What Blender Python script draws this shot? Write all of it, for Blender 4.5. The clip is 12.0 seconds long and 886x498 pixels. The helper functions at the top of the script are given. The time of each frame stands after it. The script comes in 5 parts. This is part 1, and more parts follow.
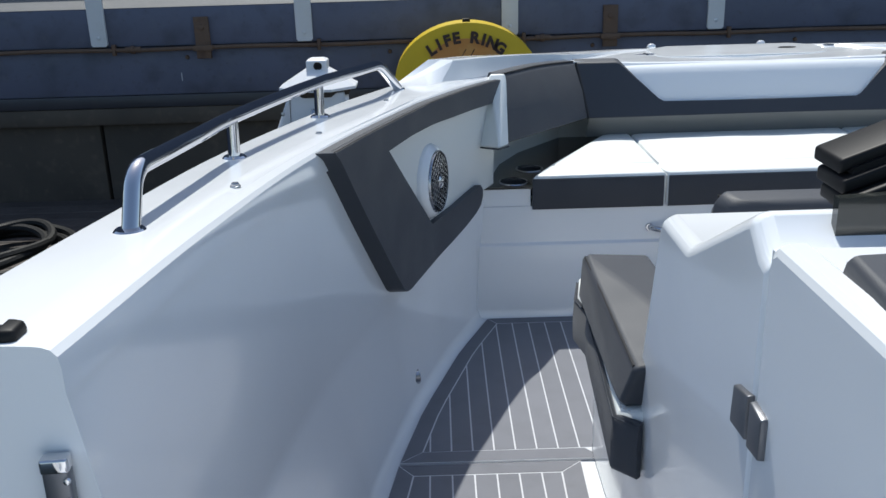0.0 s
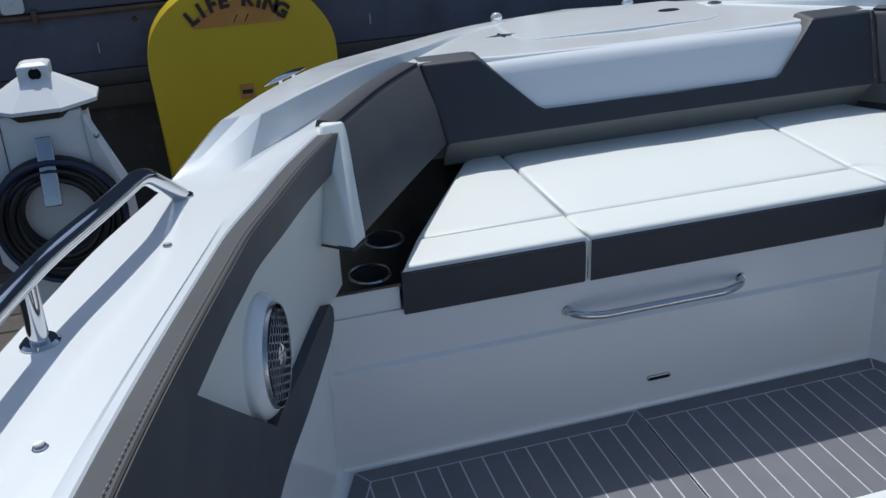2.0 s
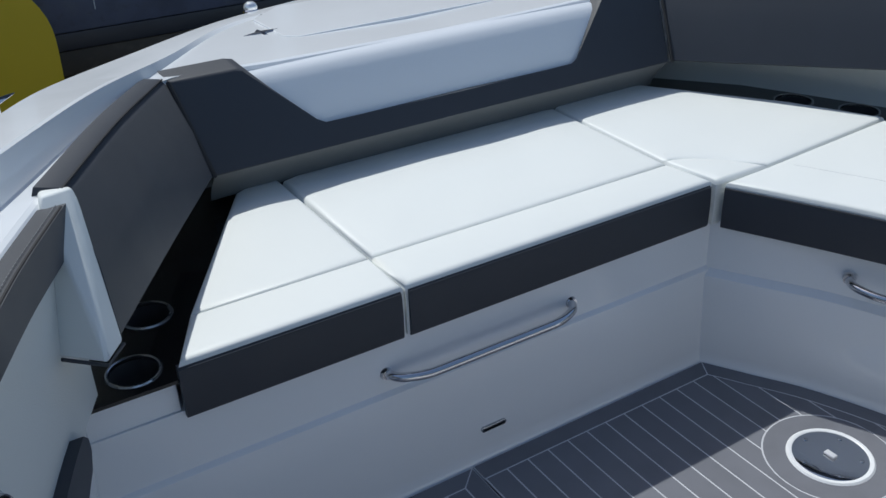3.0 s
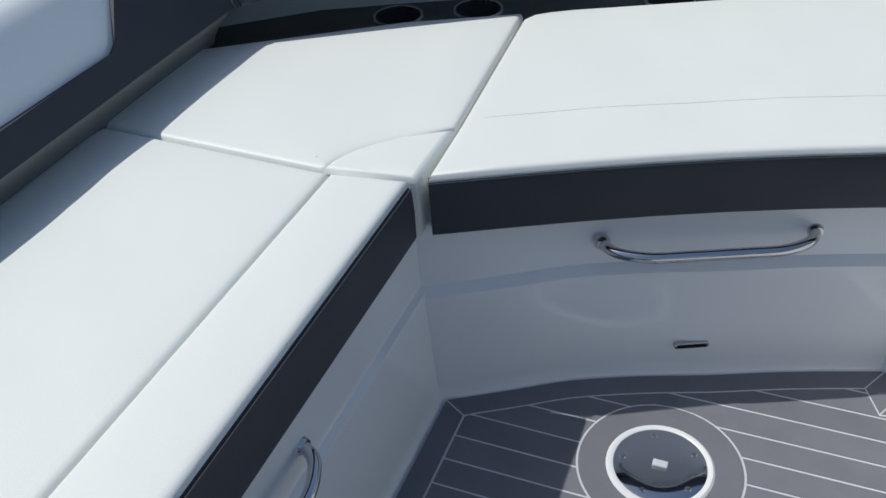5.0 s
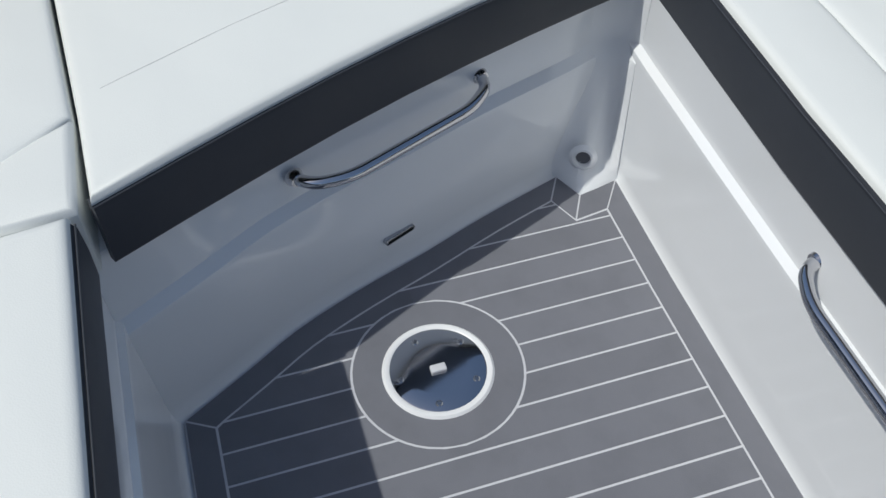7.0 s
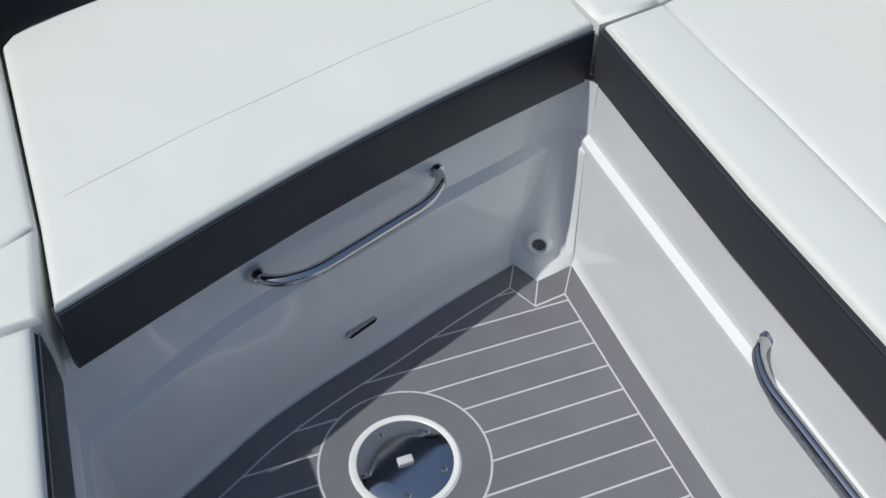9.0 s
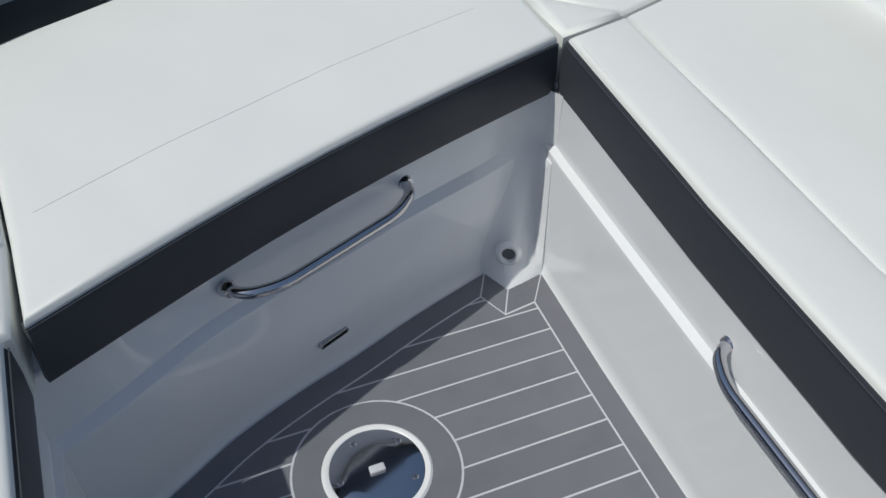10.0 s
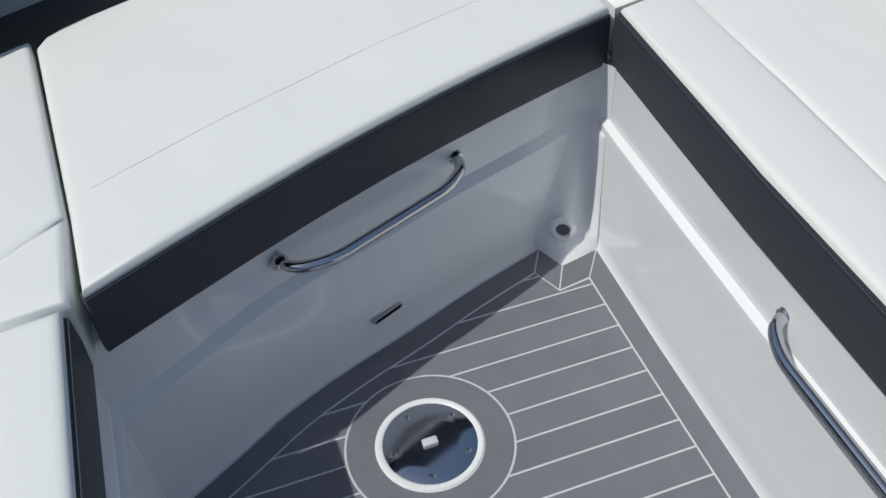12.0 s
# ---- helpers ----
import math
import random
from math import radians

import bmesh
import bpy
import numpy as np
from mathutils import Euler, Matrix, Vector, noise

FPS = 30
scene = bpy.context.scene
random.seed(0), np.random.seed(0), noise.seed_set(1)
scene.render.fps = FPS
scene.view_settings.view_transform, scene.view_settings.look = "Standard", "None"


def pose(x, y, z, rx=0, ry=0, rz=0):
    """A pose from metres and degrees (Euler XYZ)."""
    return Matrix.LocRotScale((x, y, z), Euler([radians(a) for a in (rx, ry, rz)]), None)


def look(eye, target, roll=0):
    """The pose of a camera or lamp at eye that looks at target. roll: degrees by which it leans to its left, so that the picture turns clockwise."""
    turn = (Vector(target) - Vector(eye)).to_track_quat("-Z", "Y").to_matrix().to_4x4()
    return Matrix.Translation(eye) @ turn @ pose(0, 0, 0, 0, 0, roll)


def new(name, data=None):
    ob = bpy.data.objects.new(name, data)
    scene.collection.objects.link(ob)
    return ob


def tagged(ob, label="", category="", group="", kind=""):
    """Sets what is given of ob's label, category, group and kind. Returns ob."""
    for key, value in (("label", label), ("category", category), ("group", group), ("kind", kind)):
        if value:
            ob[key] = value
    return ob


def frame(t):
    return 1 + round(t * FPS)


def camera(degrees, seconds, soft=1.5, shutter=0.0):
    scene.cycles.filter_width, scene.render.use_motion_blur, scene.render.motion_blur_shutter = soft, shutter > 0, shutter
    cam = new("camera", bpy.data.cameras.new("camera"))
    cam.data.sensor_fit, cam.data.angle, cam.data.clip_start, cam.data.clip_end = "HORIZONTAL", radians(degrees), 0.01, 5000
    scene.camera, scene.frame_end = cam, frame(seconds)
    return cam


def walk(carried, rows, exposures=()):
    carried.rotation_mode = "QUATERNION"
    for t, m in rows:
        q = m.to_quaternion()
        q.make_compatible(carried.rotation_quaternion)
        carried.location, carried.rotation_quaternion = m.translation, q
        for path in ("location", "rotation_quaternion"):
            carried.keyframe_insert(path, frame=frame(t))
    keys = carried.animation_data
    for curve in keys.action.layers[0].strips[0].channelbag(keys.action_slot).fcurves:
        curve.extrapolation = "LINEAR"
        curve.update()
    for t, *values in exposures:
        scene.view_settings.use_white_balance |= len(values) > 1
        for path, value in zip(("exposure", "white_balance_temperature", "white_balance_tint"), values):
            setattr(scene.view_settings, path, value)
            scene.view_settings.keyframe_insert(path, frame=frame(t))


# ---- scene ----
from mathutils.bvhtree import BVHTree

cam = camera(51.5, 12.0)
PATH = [
    (0, (-0.864, -2.819, 1.216), (-0.864, -0.93, 0.559), -1.7),
    (0.2, (-0.888, -2.673, 1.222), (-0.828, -0.792, 0.546), -1.7),
    (0.4, (-0.903, -2.543, 1.234), (-0.8, -0.67, 0.543), -1.9),
    (0.5, (-0.909, -2.494, 1.242), (-0.789, -0.623, 0.545), -2.2),
    (0.8, (-0.908, -2.302, 1.251), (-0.777, -0.435, 0.544), -2.8),
    (1, (-0.9, -2.172, 1.27), (-0.773, -0.307, 0.557), -3.1),
    (1.5, (-0.875, -1.968, 1.328), (-0.687, -0.125, 0.573), -3.6),
    (2, (-0.923, -1.696, 1.331), (-0.466, 0.052, 0.472), -3.2),
    (2.5, (-0.918, -1.501, 1.363), (-0.18, 0.113, 0.441), -2.6),
    (3, (-0.821, -1.282, 1.333), (0.075, 0.226, 0.373), -2.2),
    (3.2, (-0.777, -1.207, 1.324), (0.166, 0.263, 0.349), -2.2),
    (5, (-0.414, -0.524, 1.231), (1.035, 0.124, 0.014), -4.2),
    (5.5, (-0.325, -0.439, 1.243), (1.172, -0.161, -0.054), -3.9),
    (6, (-0.234, -0.286, 1.252), (1.208, -0.432, -0.127), -2.3),
    (6.5, (-0.172, -0.198, 1.225), (1.076, -0.569, -0.294), 0.8),
    (8.5, (-0.12, -0.184, 1.22), (1.126, -0.669, -0.267), 2.3),
    (9, (-0.148, -0.184, 1.25), (1.177, -0.713, -0.15), 1.3),
    (9.5, (-0.16, -0.19, 1.288), (1.237, -0.778, -0.017), 0.9),
    (10, (-0.17, -0.199, 1.268), (1.155, -0.768, -0.118), 1.6),
    (10.5, (-0.168, -0.196, 1.238), (1.093, -0.697, -0.232), 0.7),
    (11, (-0.172, -0.211, 1.247), (1.111, -0.718, -0.202), -0.1),
    (11.5, (-0.185, -0.226, 1.247), (1.119, -0.7, -0.193), -1.8),
    (12, (-0.194, -0.217, 1.253), (1.166, -0.643, -0.151), -2.9),
]
walk(cam, [(t, look(e, g, r)) for t, e, g, r in PATH],
     exposures=[(a, b, 6540 if a < 0.7 else 6400 if a < 1.2 else 6290 if a < 4 else 6540 if a < 8 else 6650, 6.5) for a, b in ((0.0, 0.61), (0.5, 0.36), (1.0, 0.11), (1.5, 0.14), (2.0, 0.08), (3.0, 0.02), (5.0, -0.03), (6.5, -0.08), (9.0, -0.12), (9.5, -0.2), (10.0, -0.24), (10.5, -0.13), (12.0, -0.12))])

# ==== light ====
SUN_WAY = Vector((0.08, -0.61, -1.0))
world = bpy.data.worlds.new("sky_world")
scene.world = world
world.use_nodes = True
wn = world.node_tree
sky = wn.nodes.new("ShaderNodeTexSky")
sky.sky_type = "NISHITA"
sky.sun_disc = False
sky.sun_elevation = radians(58)
sky.sun_rotation = radians(-7)
sky.air_density, sky.dust_density, sky.ozone_density = 1.0, 1.2, 1.0
wn.links.new(sky.outputs[0], wn.nodes["Background"].inputs[0])
wn.nodes["Background"].inputs[1].default_value = 0.106
sun_data = bpy.data.lights.new("sun", "SUN")
sun_data.energy, sun_data.angle, sun_data.color = 2.90, radians(0.6), (1.0, 0.98, 0.945)
sun = new("sun", sun_data)
sun.matrix_world = look((0, 0, 8), Vector((0, 0, 8)) + SUN_WAY)


# ==== materials ====
def material(name, colour, rough=0.5, metal=0.0, coat=0.0, spots=(), grain=0.0, grain_scale=300.0,
             wave=0.0, wave_scale=6.0, rough_var=0.0, island=0.0, coat_rough=0.05, spec=0.5, sheen=0.0):
    """spots: rows of (scale, amount, colour, threshold) mixed over the base colour by noise."""
    m = bpy.data.materials.new(name)
    m.use_nodes = True
    n, k = m.node_tree.nodes, m.node_tree.links
    b = n["Principled BSDF"]
    b.inputs["Roughness"].default_value, b.inputs["Metallic"].default_value = rough, metal
    b.inputs["Coat Weight"].default_value, b.inputs["Coat Roughness"].default_value = coat, coat_rough
    b.inputs["Specular IOR Level"].default_value = spec
    b.inputs["Sheen Weight"].default_value, b.inputs["Sheen Roughness"].default_value = sheen, 0.4
    tc = n.new("ShaderNodeNewGeometry")
    rgb = n.new("ShaderNodeRGB")
    rgb.outputs[0].default_value = (*colour, 1)
    out = rgb.outputs[0]
    for scale, amount, tint, edge in spots:
        t = n.new("ShaderNodeTexNoise")
        t.inputs["Scale"].default_value, t.inputs["Detail"].default_value = scale, 6
        k.new(tc.outputs["Position"], t.inputs["Vector"])
        r = n.new("ShaderNodeMapRange")
        r.inputs[1].default_value, r.inputs[2].default_value = edge, min(edge + 0.22, 1)
        r.inputs[3].default_value, r.inputs[4].default_value = 0, amount
        k.new(t.outputs[0], r.inputs[0])
        x = n.new("ShaderNodeMix")
        x.data_type = "RGBA"
        k.new(r.outputs[0], x.inputs[0])
        k.new(out, x.inputs[6])
        x.inputs[7].default_value = (*tint, 1)
        out = x.outputs[2]
    if island:
        o = n.new("ShaderNodeObjectInfo")
        r = n.new("ShaderNodeMapRange")
        r.inputs[3].default_value, r.inputs[4].default_value = 1 - island, 1 + island
        k.new(o.outputs["Random"], r.inputs[0])
        h = n.new("ShaderNodeHueSaturation")
        k.new(r.outputs[0], h.inputs["Value"])
        k.new(out, h.inputs["Color"])
        out = h.outputs[0]
    k.new(out, b.inputs["Base Color"])
    if rough_var:
        t = n.new("ShaderNodeTexNoise")
        t.inputs["Scale"].default_value, t.inputs["Detail"].default_value = 9, 5
        k.new(tc.outputs["Position"], t.inputs["Vector"])
        r = n.new("ShaderNodeMapRange")
        r.inputs[1].default_value, r.inputs[2].default_value = 0.3, 0.7
        r.inputs[3].default_value, r.inputs[4].default_value = rough - rough_var, rough + rough_var
        k.new(t.outputs[0], r.inputs[0])
        k.new(r.outputs[0], b.inputs["Roughness"])
    last = None
    for strength, scale, dist, kind in ((wave, wave_scale, 0.02, "n"), (grain, grain_scale, 0.0012, "v")):
        if not strength:
            continue
        t = n.new("ShaderNodeTexNoise" if kind == "n" else "ShaderNodeTexVoronoi")
        t.inputs["Scale"].default_value = scale
        k.new(tc.outputs["Position"], t.inputs["Vector"])
        u = n.new("ShaderNodeBump")
        u.inputs["Strength"].default_value, u.inputs["Distance"].default_value = strength, dist
        k.new(t.outputs[0], u.inputs["Height"])
        if last:
            k.new(last, u.inputs["Normal"])
        last = u.outputs[0]
    if last:
        k.new(last, b.inputs["Normal"])
    return m


GEL = material("white_gelcoat", (0.825, 0.845, 0.862), 0.16, coat=0.5, spots=((3, 0.10, (0.745, 0.77, 0.79), 0.45),), wave=0.03, wave_scale=5, rough_var=0.05)
VINYL = material("white_vinyl", (0.768, 0.79, 0.768), 0.48, spots=((2.5, 0.15, (0.73, 0.75, 0.73), 0.5),), grain=0.11, grain_scale=480, wave=0.16, wave_scale=7)
CREAM = material("cream_panel", (0.72, 0.73, 0.70), 0.5, spots=((4, 0.12, (0.66, 0.67, 0.63), 0.5),), grain=0.25, grain_scale=420)
GREY = material("charcoal_vinyl", (0.034, 0.039, 0.050), 0.56, spots=((5, 0.3, (0.042, 0.047, 0.058), 0.5),), grain=0.12, grain_scale=800, wave=0.08, wave_scale=6, rough_var=0.05, sheen=0.10)
UNDER = material("pale_grey_vinyl", (0.20, 0.205, 0.20), 0.6, spots=((6, 0.3, (0.165, 0.17, 0.165), 0.5),), grain=0.2, grain_scale=420)
SEAMG = material("dark_thread", (0.02, 0.02, 0.022), 0.7)
CREASE = material("sewn_crease_thread", (0.60, 0.61, 0.61), 0.7)
THREAD = material("grey_thread", (0.16, 0.165, 0.175), 0.7)
STITCH = material("pale_grey_thread", (0.48, 0.47, 0.48), 0.7)
BLACK = material("black_laminate", (0.008, 0.008, 0.009), 0.22, coat=0.3, spots=((30, 0.3, (0.014, 0.014, 0.015), 0.5),))
BLACKP = material("black_plastic", (0.008, 0.008, 0.009), 0.5, spec=0.22, spots=((20, 0.4, (0.02, 0.02, 0.02), 0.5),))
WELL = material("dark_moulded_well", (0.055, 0.055, 0.057), 0.28, coat=0.3, spots=((25, 0.4, (0.075, 0.075, 0.075), 0.5),))
SMOKE = material("smoked_acrylic", (0.03, 0.033, 0.03), 0.12, coat=0.6, spots=((8, 0.3, (0.05, 0.05, 0.045), 0.5),))
EVA = material("grey_foam_deck", (0.166, 0.172, 0.197), 0.7, spots=((14, 0.4, (0.130, 0.135, 0.155), 0.45), (90, 0.3, (0.175, 0.18, 0.2), 0.5)), grain=0.3, grain_scale=700, island=0.06)
CAULK = material("pale_caulk", (0.58, 0.59, 0.62), 0.6, spots=((40, 0.3, (0.5, 0.5, 0.52), 0.5),))
STEEL = material("polished_steel", (0.62, 0.62, 0.64), 0.06, 1.0, rough_var=0.03)
STEELB = material("brushed_steel", (0.45, 0.46, 0.48), 0.25, 1.0, rough_var=0.06)
LATCH = material("grey_latch_metal", (0.16, 0.165, 0.18), 0.38, 0.7, rough_var=0.06)
CLEAR = material("clear_lens", (0.85, 0.87, 0.88), 0.05, 0.6)
HULLB = material("hull_side_paint", (0.75, 0.76, 0.78), 0.2, coat=0.4)
WALLB = material("blue_grey_wall_paint", (0.098, 0.112, 0.170), 0.55, spots=((1.3, 0.6, (0.076, 0.09, 0.132), 0.45), (5, 0.6, (0.045, 0.05, 0.07), 0.5), (9, 0.5, (0.13, 0.145, 0.18), 0.56), (30, 0.5, (0.05, 0.045, 0.045), 0.58), (17, 0.5, (0.10, 0.07, 0.05), 0.66)), wave=0.2, wave_scale=3)
WALLD = material("dark_wall_foot", (0.032, 0.036, 0.048), 0.4, spots=((3, 0.6, (0.022, 0.025, 0.03), 0.45), (14, 0.5, (0.05, 0.05, 0.05), 0.58)), wave=0.2, wave_scale=5)
WALLG = material("weathered_grey_coping", (0.13, 0.135, 0.14), 0.7, spots=((2, 0.6, (0.09, 0.095, 0.10), 0.45), (12, 0.5, (0.17, 0.17, 0.17), 0.55)), wave=0.2)
RUST = material("rusted_steel", (0.13, 0.085, 0.06), 0.85, spots=((12, 0.8, (0.09, 0.055, 0.04), 0.48), (40, 0.6, (0.20, 0.10, 0.05), 0.58)), wave=0.3, wave_scale=30)
BROWN = material("dark_brown_timber", (0.065, 0.054, 0.042), 0.75, spots=((2, 0.7, (0.04, 0.034, 0.028), 0.45), (14, 0.5, (0.12, 0.10, 0.075), 0.55)), wave=0.3, wave_scale=8, island=0.25)
PLANK = material("weathered_dock_plank", (0.085, 0.07, 0.062), 0.8, spots=((6, 0.6, (0.05, 0.042, 0.038), 0.45), (50, 0.5, (0.12, 0.10, 0.09), 0.52)), wave=0.3, wave_scale=25, island=0.3)
STRIP = material("painted_white_strap", (0.62, 0.64, 0.66), 0.6, spots=((6, 0.4, (0.5, 0.5, 0.5), 0.5), (25, 0.5, (0.4, 0.33, 0.28), 0.66)))
YELLOW = material("yellow_plastic", (0.62, 0.44, 0.01), 0.42, spots=((3, 0.25, (0.53, 0.38, 0.01), 0.45), (60, 0.3, (0.45, 0.34, 0.02), 0.64)), wave=0.05)
ORANGE = material("faded_orange_label", (0.50, 0.22, 0.05), 0.6, spots=((14, 0.5, (0.56, 0.33, 0.1), 0.5),))
DKBRN = material("dark_brown_lettering", (0.035, 0.016, 0.012), 0.6)
REDP = material("red_patch", (0.35, 0.03, 0.02), 0.6)
PEDW = material("white_painted_metal", (0.74, 0.75, 0.77), 0.4, spots=((8, 0.3, (0.64, 0.65, 0.67), 0.5), (40, 0.4, (0.5, 0.48, 0.45), 0.68)))
HOSE = material("black_rubber_hose", (0.012, 0.013, 0.016), 0.42)
HOSEB = material("blue_rubber_hose", (0.012, 0.02, 0.06), 0.42)
ROPE = material("black_rope", (0.007, 0.007, 0.007), 0.6, spec=0.3, grain=0.8, grain_scale=150)
WATER = material("dark_harbour_water", (0.012, 0.016, 0.016), 0.08, wave=0.5, wave_scale=4)
PAPER = material("white_plate", (0.80, 0.81, 0.82), 0.35, spots=((30, 0.2, (0.70, 0.71, 0.72), 0.5),))


# ==== mesh helpers ====
def part(name, bm, mat, parent=None, label="", smooth=True, angle=35):
    me = bpy.data.meshes.new(name)
    bmesh.ops.recalc_face_normals(bm, faces=bm.faces)
    bm.to_mesh(me)
    bm.free()
    if mat:
        me.materials.append(mat)
    if smooth:
        for p in me.polygons:
            p.use_smooth = True
        me.set_sharp_from_angle(angle=radians(angle))
    ob = new(name, me)
    if smooth and mat in (VINYL, GREY, GEL) and not name.startswith(("wall", "boat", "plank", "floor")):
        wn_mod = ob.modifiers.new("weighted", "WEIGHTED_NORMAL")
        wn_mod.keep_sharp = True
    if parent:
        ob.parent = parent
    if label:
        ob["label"] = label
    return ob


def empty(name, at=(0, 0, 0)):
    ob = new(name)
    ob.empty_display_size = 0.05
    return ob


def hermite(ctrl, n):
    """Smooth line of n points per span through control points."""
    p = [np.array(c, float) for c in ctrl]
    out = []
    for i in range(len(p) - 1):
        a, b = p[i], p[i + 1]
        d = np.linalg.norm(b - a)
        m0 = (b - a) if i == 0 else ((b - p[i - 1]) * d / (np.linalg.norm(b - a) + np.linalg.norm(a - p[i - 1])))
        m1 = (b - a) if i == len(p) - 2 else ((p[i + 2] - a) * d / (np.linalg.norm(p[i + 2] - b) + np.linalg.norm(b - a)))
        for j in range(n):
            t = j / n
            out.append((2 * t**3 - 3 * t**2 + 1) * a + (t**3 - 2 * t**2 + t) * m0 + (-2 * t**3 + 3 * t**2) * b + (t**3 - t**2) * m1)
    out.append(p[-1])
    return out


def grid(bm, lines, close=False):
    """Faces between lines of equally many points."""
    rows = [[bm.verts.new(tuple(p)) for p in ln] for ln in lines]
    for a, b in zip(rows, rows[1:]):
        for i in range(len(a) - 1):
            bm.faces.new((a[i], a[i + 1], b[i + 1], b[i]))
        if close:
            bm.faces.new((a[-1], a[0], b[0], b[-1]))
    return rows


def prism(poly, z0, z1, bev=0.0, seg=3, only_top=False, bm=None):
    bm = bm or bmesh.new()
    lo = [bm.verts.new((x, y, z0)) for x, y in poly]
    hi = [bm.verts.new((x, y, z1)) for x, y in poly]
    bm.faces.new(lo[::-1])
    bm.faces.new(hi)
    n = len(poly)
    for i in range(n):
        bm.faces.new((lo[i], lo[(i + 1) % n], hi[(i + 1) % n], hi[i]))
    if bev:
        bm.edges.ensure_lookup_table()
        es = [e for e in bm.edges if (not only_top or all(v.co.z > z1 - 1e-6 for v in e.verts))]
        bmesh.ops.bevel(bm, geom=es, offset=bev, segments=seg, profile=0.5, affect="EDGES", clamp_overlap=True)
    return bm


def box(x0, x1, y0, y1, z0, z1, bev=0.0, seg=2):
    return prism([(x0, y0), (x1, y0), (x1, y1), (x0, y1)], z0, z1, bev, seg)


def hull(points, bev=0.0, seg=3):
    bm = bmesh.new()
    for p in points:
        bm.verts.new(tuple(p))
    bmesh.ops.convex_hull(bm, input=bm.verts)
    bmesh.ops.dissolve_limit(bm, angle_limit=radians(4), verts=bm.verts, edges=bm.edges)
    if bev:
        bmesh.ops.bevel(bm, geom=list(bm.edges), offset=bev, segments=seg, profile=0.5, affect="EDGES", clamp_overlap=True)
    return bm


def tube(points, r, n=12, bm=None, cap=True):
    bm = bm or bmesh.new()
    pts = [Vector(p) for p in points]
    rows, side = [], None
    for i, p in enumerate(pts):
        d = (pts[min(i + 1, len(pts) - 1)] - pts[max(i - 1, 0)]).normalized()
        if side is None:
            side = d.orthogonal().normalized()
        side = (side - d * side.dot(d)).normalized()
        up = d.cross(side)
        rows.append([p + (side * math.cos(a) + up * math.sin(a)) * r for a in (2 * math.pi * j / n for j in range(n))])
    vs = grid(bm, rows, close=True)
    if cap:
        bm.faces.new(vs[0][::-1])
        bm.faces.new(vs[-1])
    return bm


def lathe(profile, n=32, m=None, bm=None, closed=False):
    """Turn (r, z) rows round z, then move by m."""
    bm = bm or bmesh.new()
    m = m or Matrix()
    prof = list(profile) + ([profile[0]] if closed else [])
    rows = [[m @ Vector((max(r, 1e-5) * math.cos(2 * math.pi * j / n), max(r, 1e-5) * math.sin(2 * math.pi * j / n), z)) for j in range(n)] for r, z in prof]
    grid(bm, rows, close=True)
    bmesh.ops.remove_doubles(bm, verts=bm.verts, dist=2e-5)
    return bm


def bend(points, r, n=6):
    """Round the inner corners of a polyline."""
    p = [Vector(q) for q in points]
    out = [p[0]]
    for a, b, c in zip(p, p[1:], p[2:]):
        u, v = (a - b).normalized(), (c - b).normalized()
        s, e = b + u * r, b + v * r
        out += [(1 - t) ** 2 * s + 2 * t * (1 - t) * b + t * t * e for t in (j / n for j in range(n + 1))]
    return out + [p[-1]]


def facing(at, normal, up=(0, 0, 1)):
    """A pose whose z points along normal."""
    z = Vector(normal).normalized()
    x = Vector(up).cross(z).normalized()
    y = z.cross(x)
    return Matrix.Translation(at) @ Matrix((x, y, z)).transposed().to_4x4()


MID = 0.335          # the boat's centreline


def flip(p):
    return (2 * MID - p[0], *p[1:])


# ==== boat: deck, gunwales and bow ====
O_LINE = [(-1.412, -2.045, 0.862), (-1.36, -1.6, 0.845), (-1.29, -1.08, 0.823), (-1.125, -0.5, 0.808), (-0.996, -0.185, 0.802), (-0.902, -0.05, 0.852), (-0.785, 0.235, 0.822), (-0.622, 0.565, 0.780), (-0.36, 0.84, 0.749), (-0.06, 1.09, 0.722), (0.335, 1.30, 0.695)]
I_LINE = [(-1.345, -2.045, 0.864), (-1.298, -1.6, 0.847), (-1.21, -1.08, 0.825), (-1.05, -0.5, 0.809), (-0.955, -0.205, 0.803), (-0.815, -0.005, 0.843), (-0.697, 0.195, 0.824), (-0.515, 0.483, 0.790), (-0.303, 0.752, 0.750), (-0.062, 1.02, 0.726), (0.335, 1.22, 0.700)]
L_LINE = [(-1.285, -2.045, 0.865), (-1.24, -1.6, 0.848), (-1.15, -1.08, 0.826), (-0.975, -0.5, 0.807), (-0.920, -0.245, 0.801), (-0.856, -0.125, 0.791), (-0.728, 0.107, 0.769), (-0.50, 0.478, 0.748), (-0.305, 0.739, 0.734), (-0.058, 1.005, 0.720), (0.335, 1.205, 0.699)]
T_LINE = [(-1.222, -2.045, 0.862), (-1.180, -1.6, 0.842), (-1.098, -1.08, 0.820), (-0.925, -0.476, 0.800), (-0.862, -0.32, 0.795), (-0.778, -0.12, 0.786), (-0.595, 0.24, 0.768), (-0.37, 0.60, 0.742), (-0.235, 0.622, 0.735), (-0.10, 0.625, 0.728), (0.335, 0.628, 0.722)]
STEPS = 8


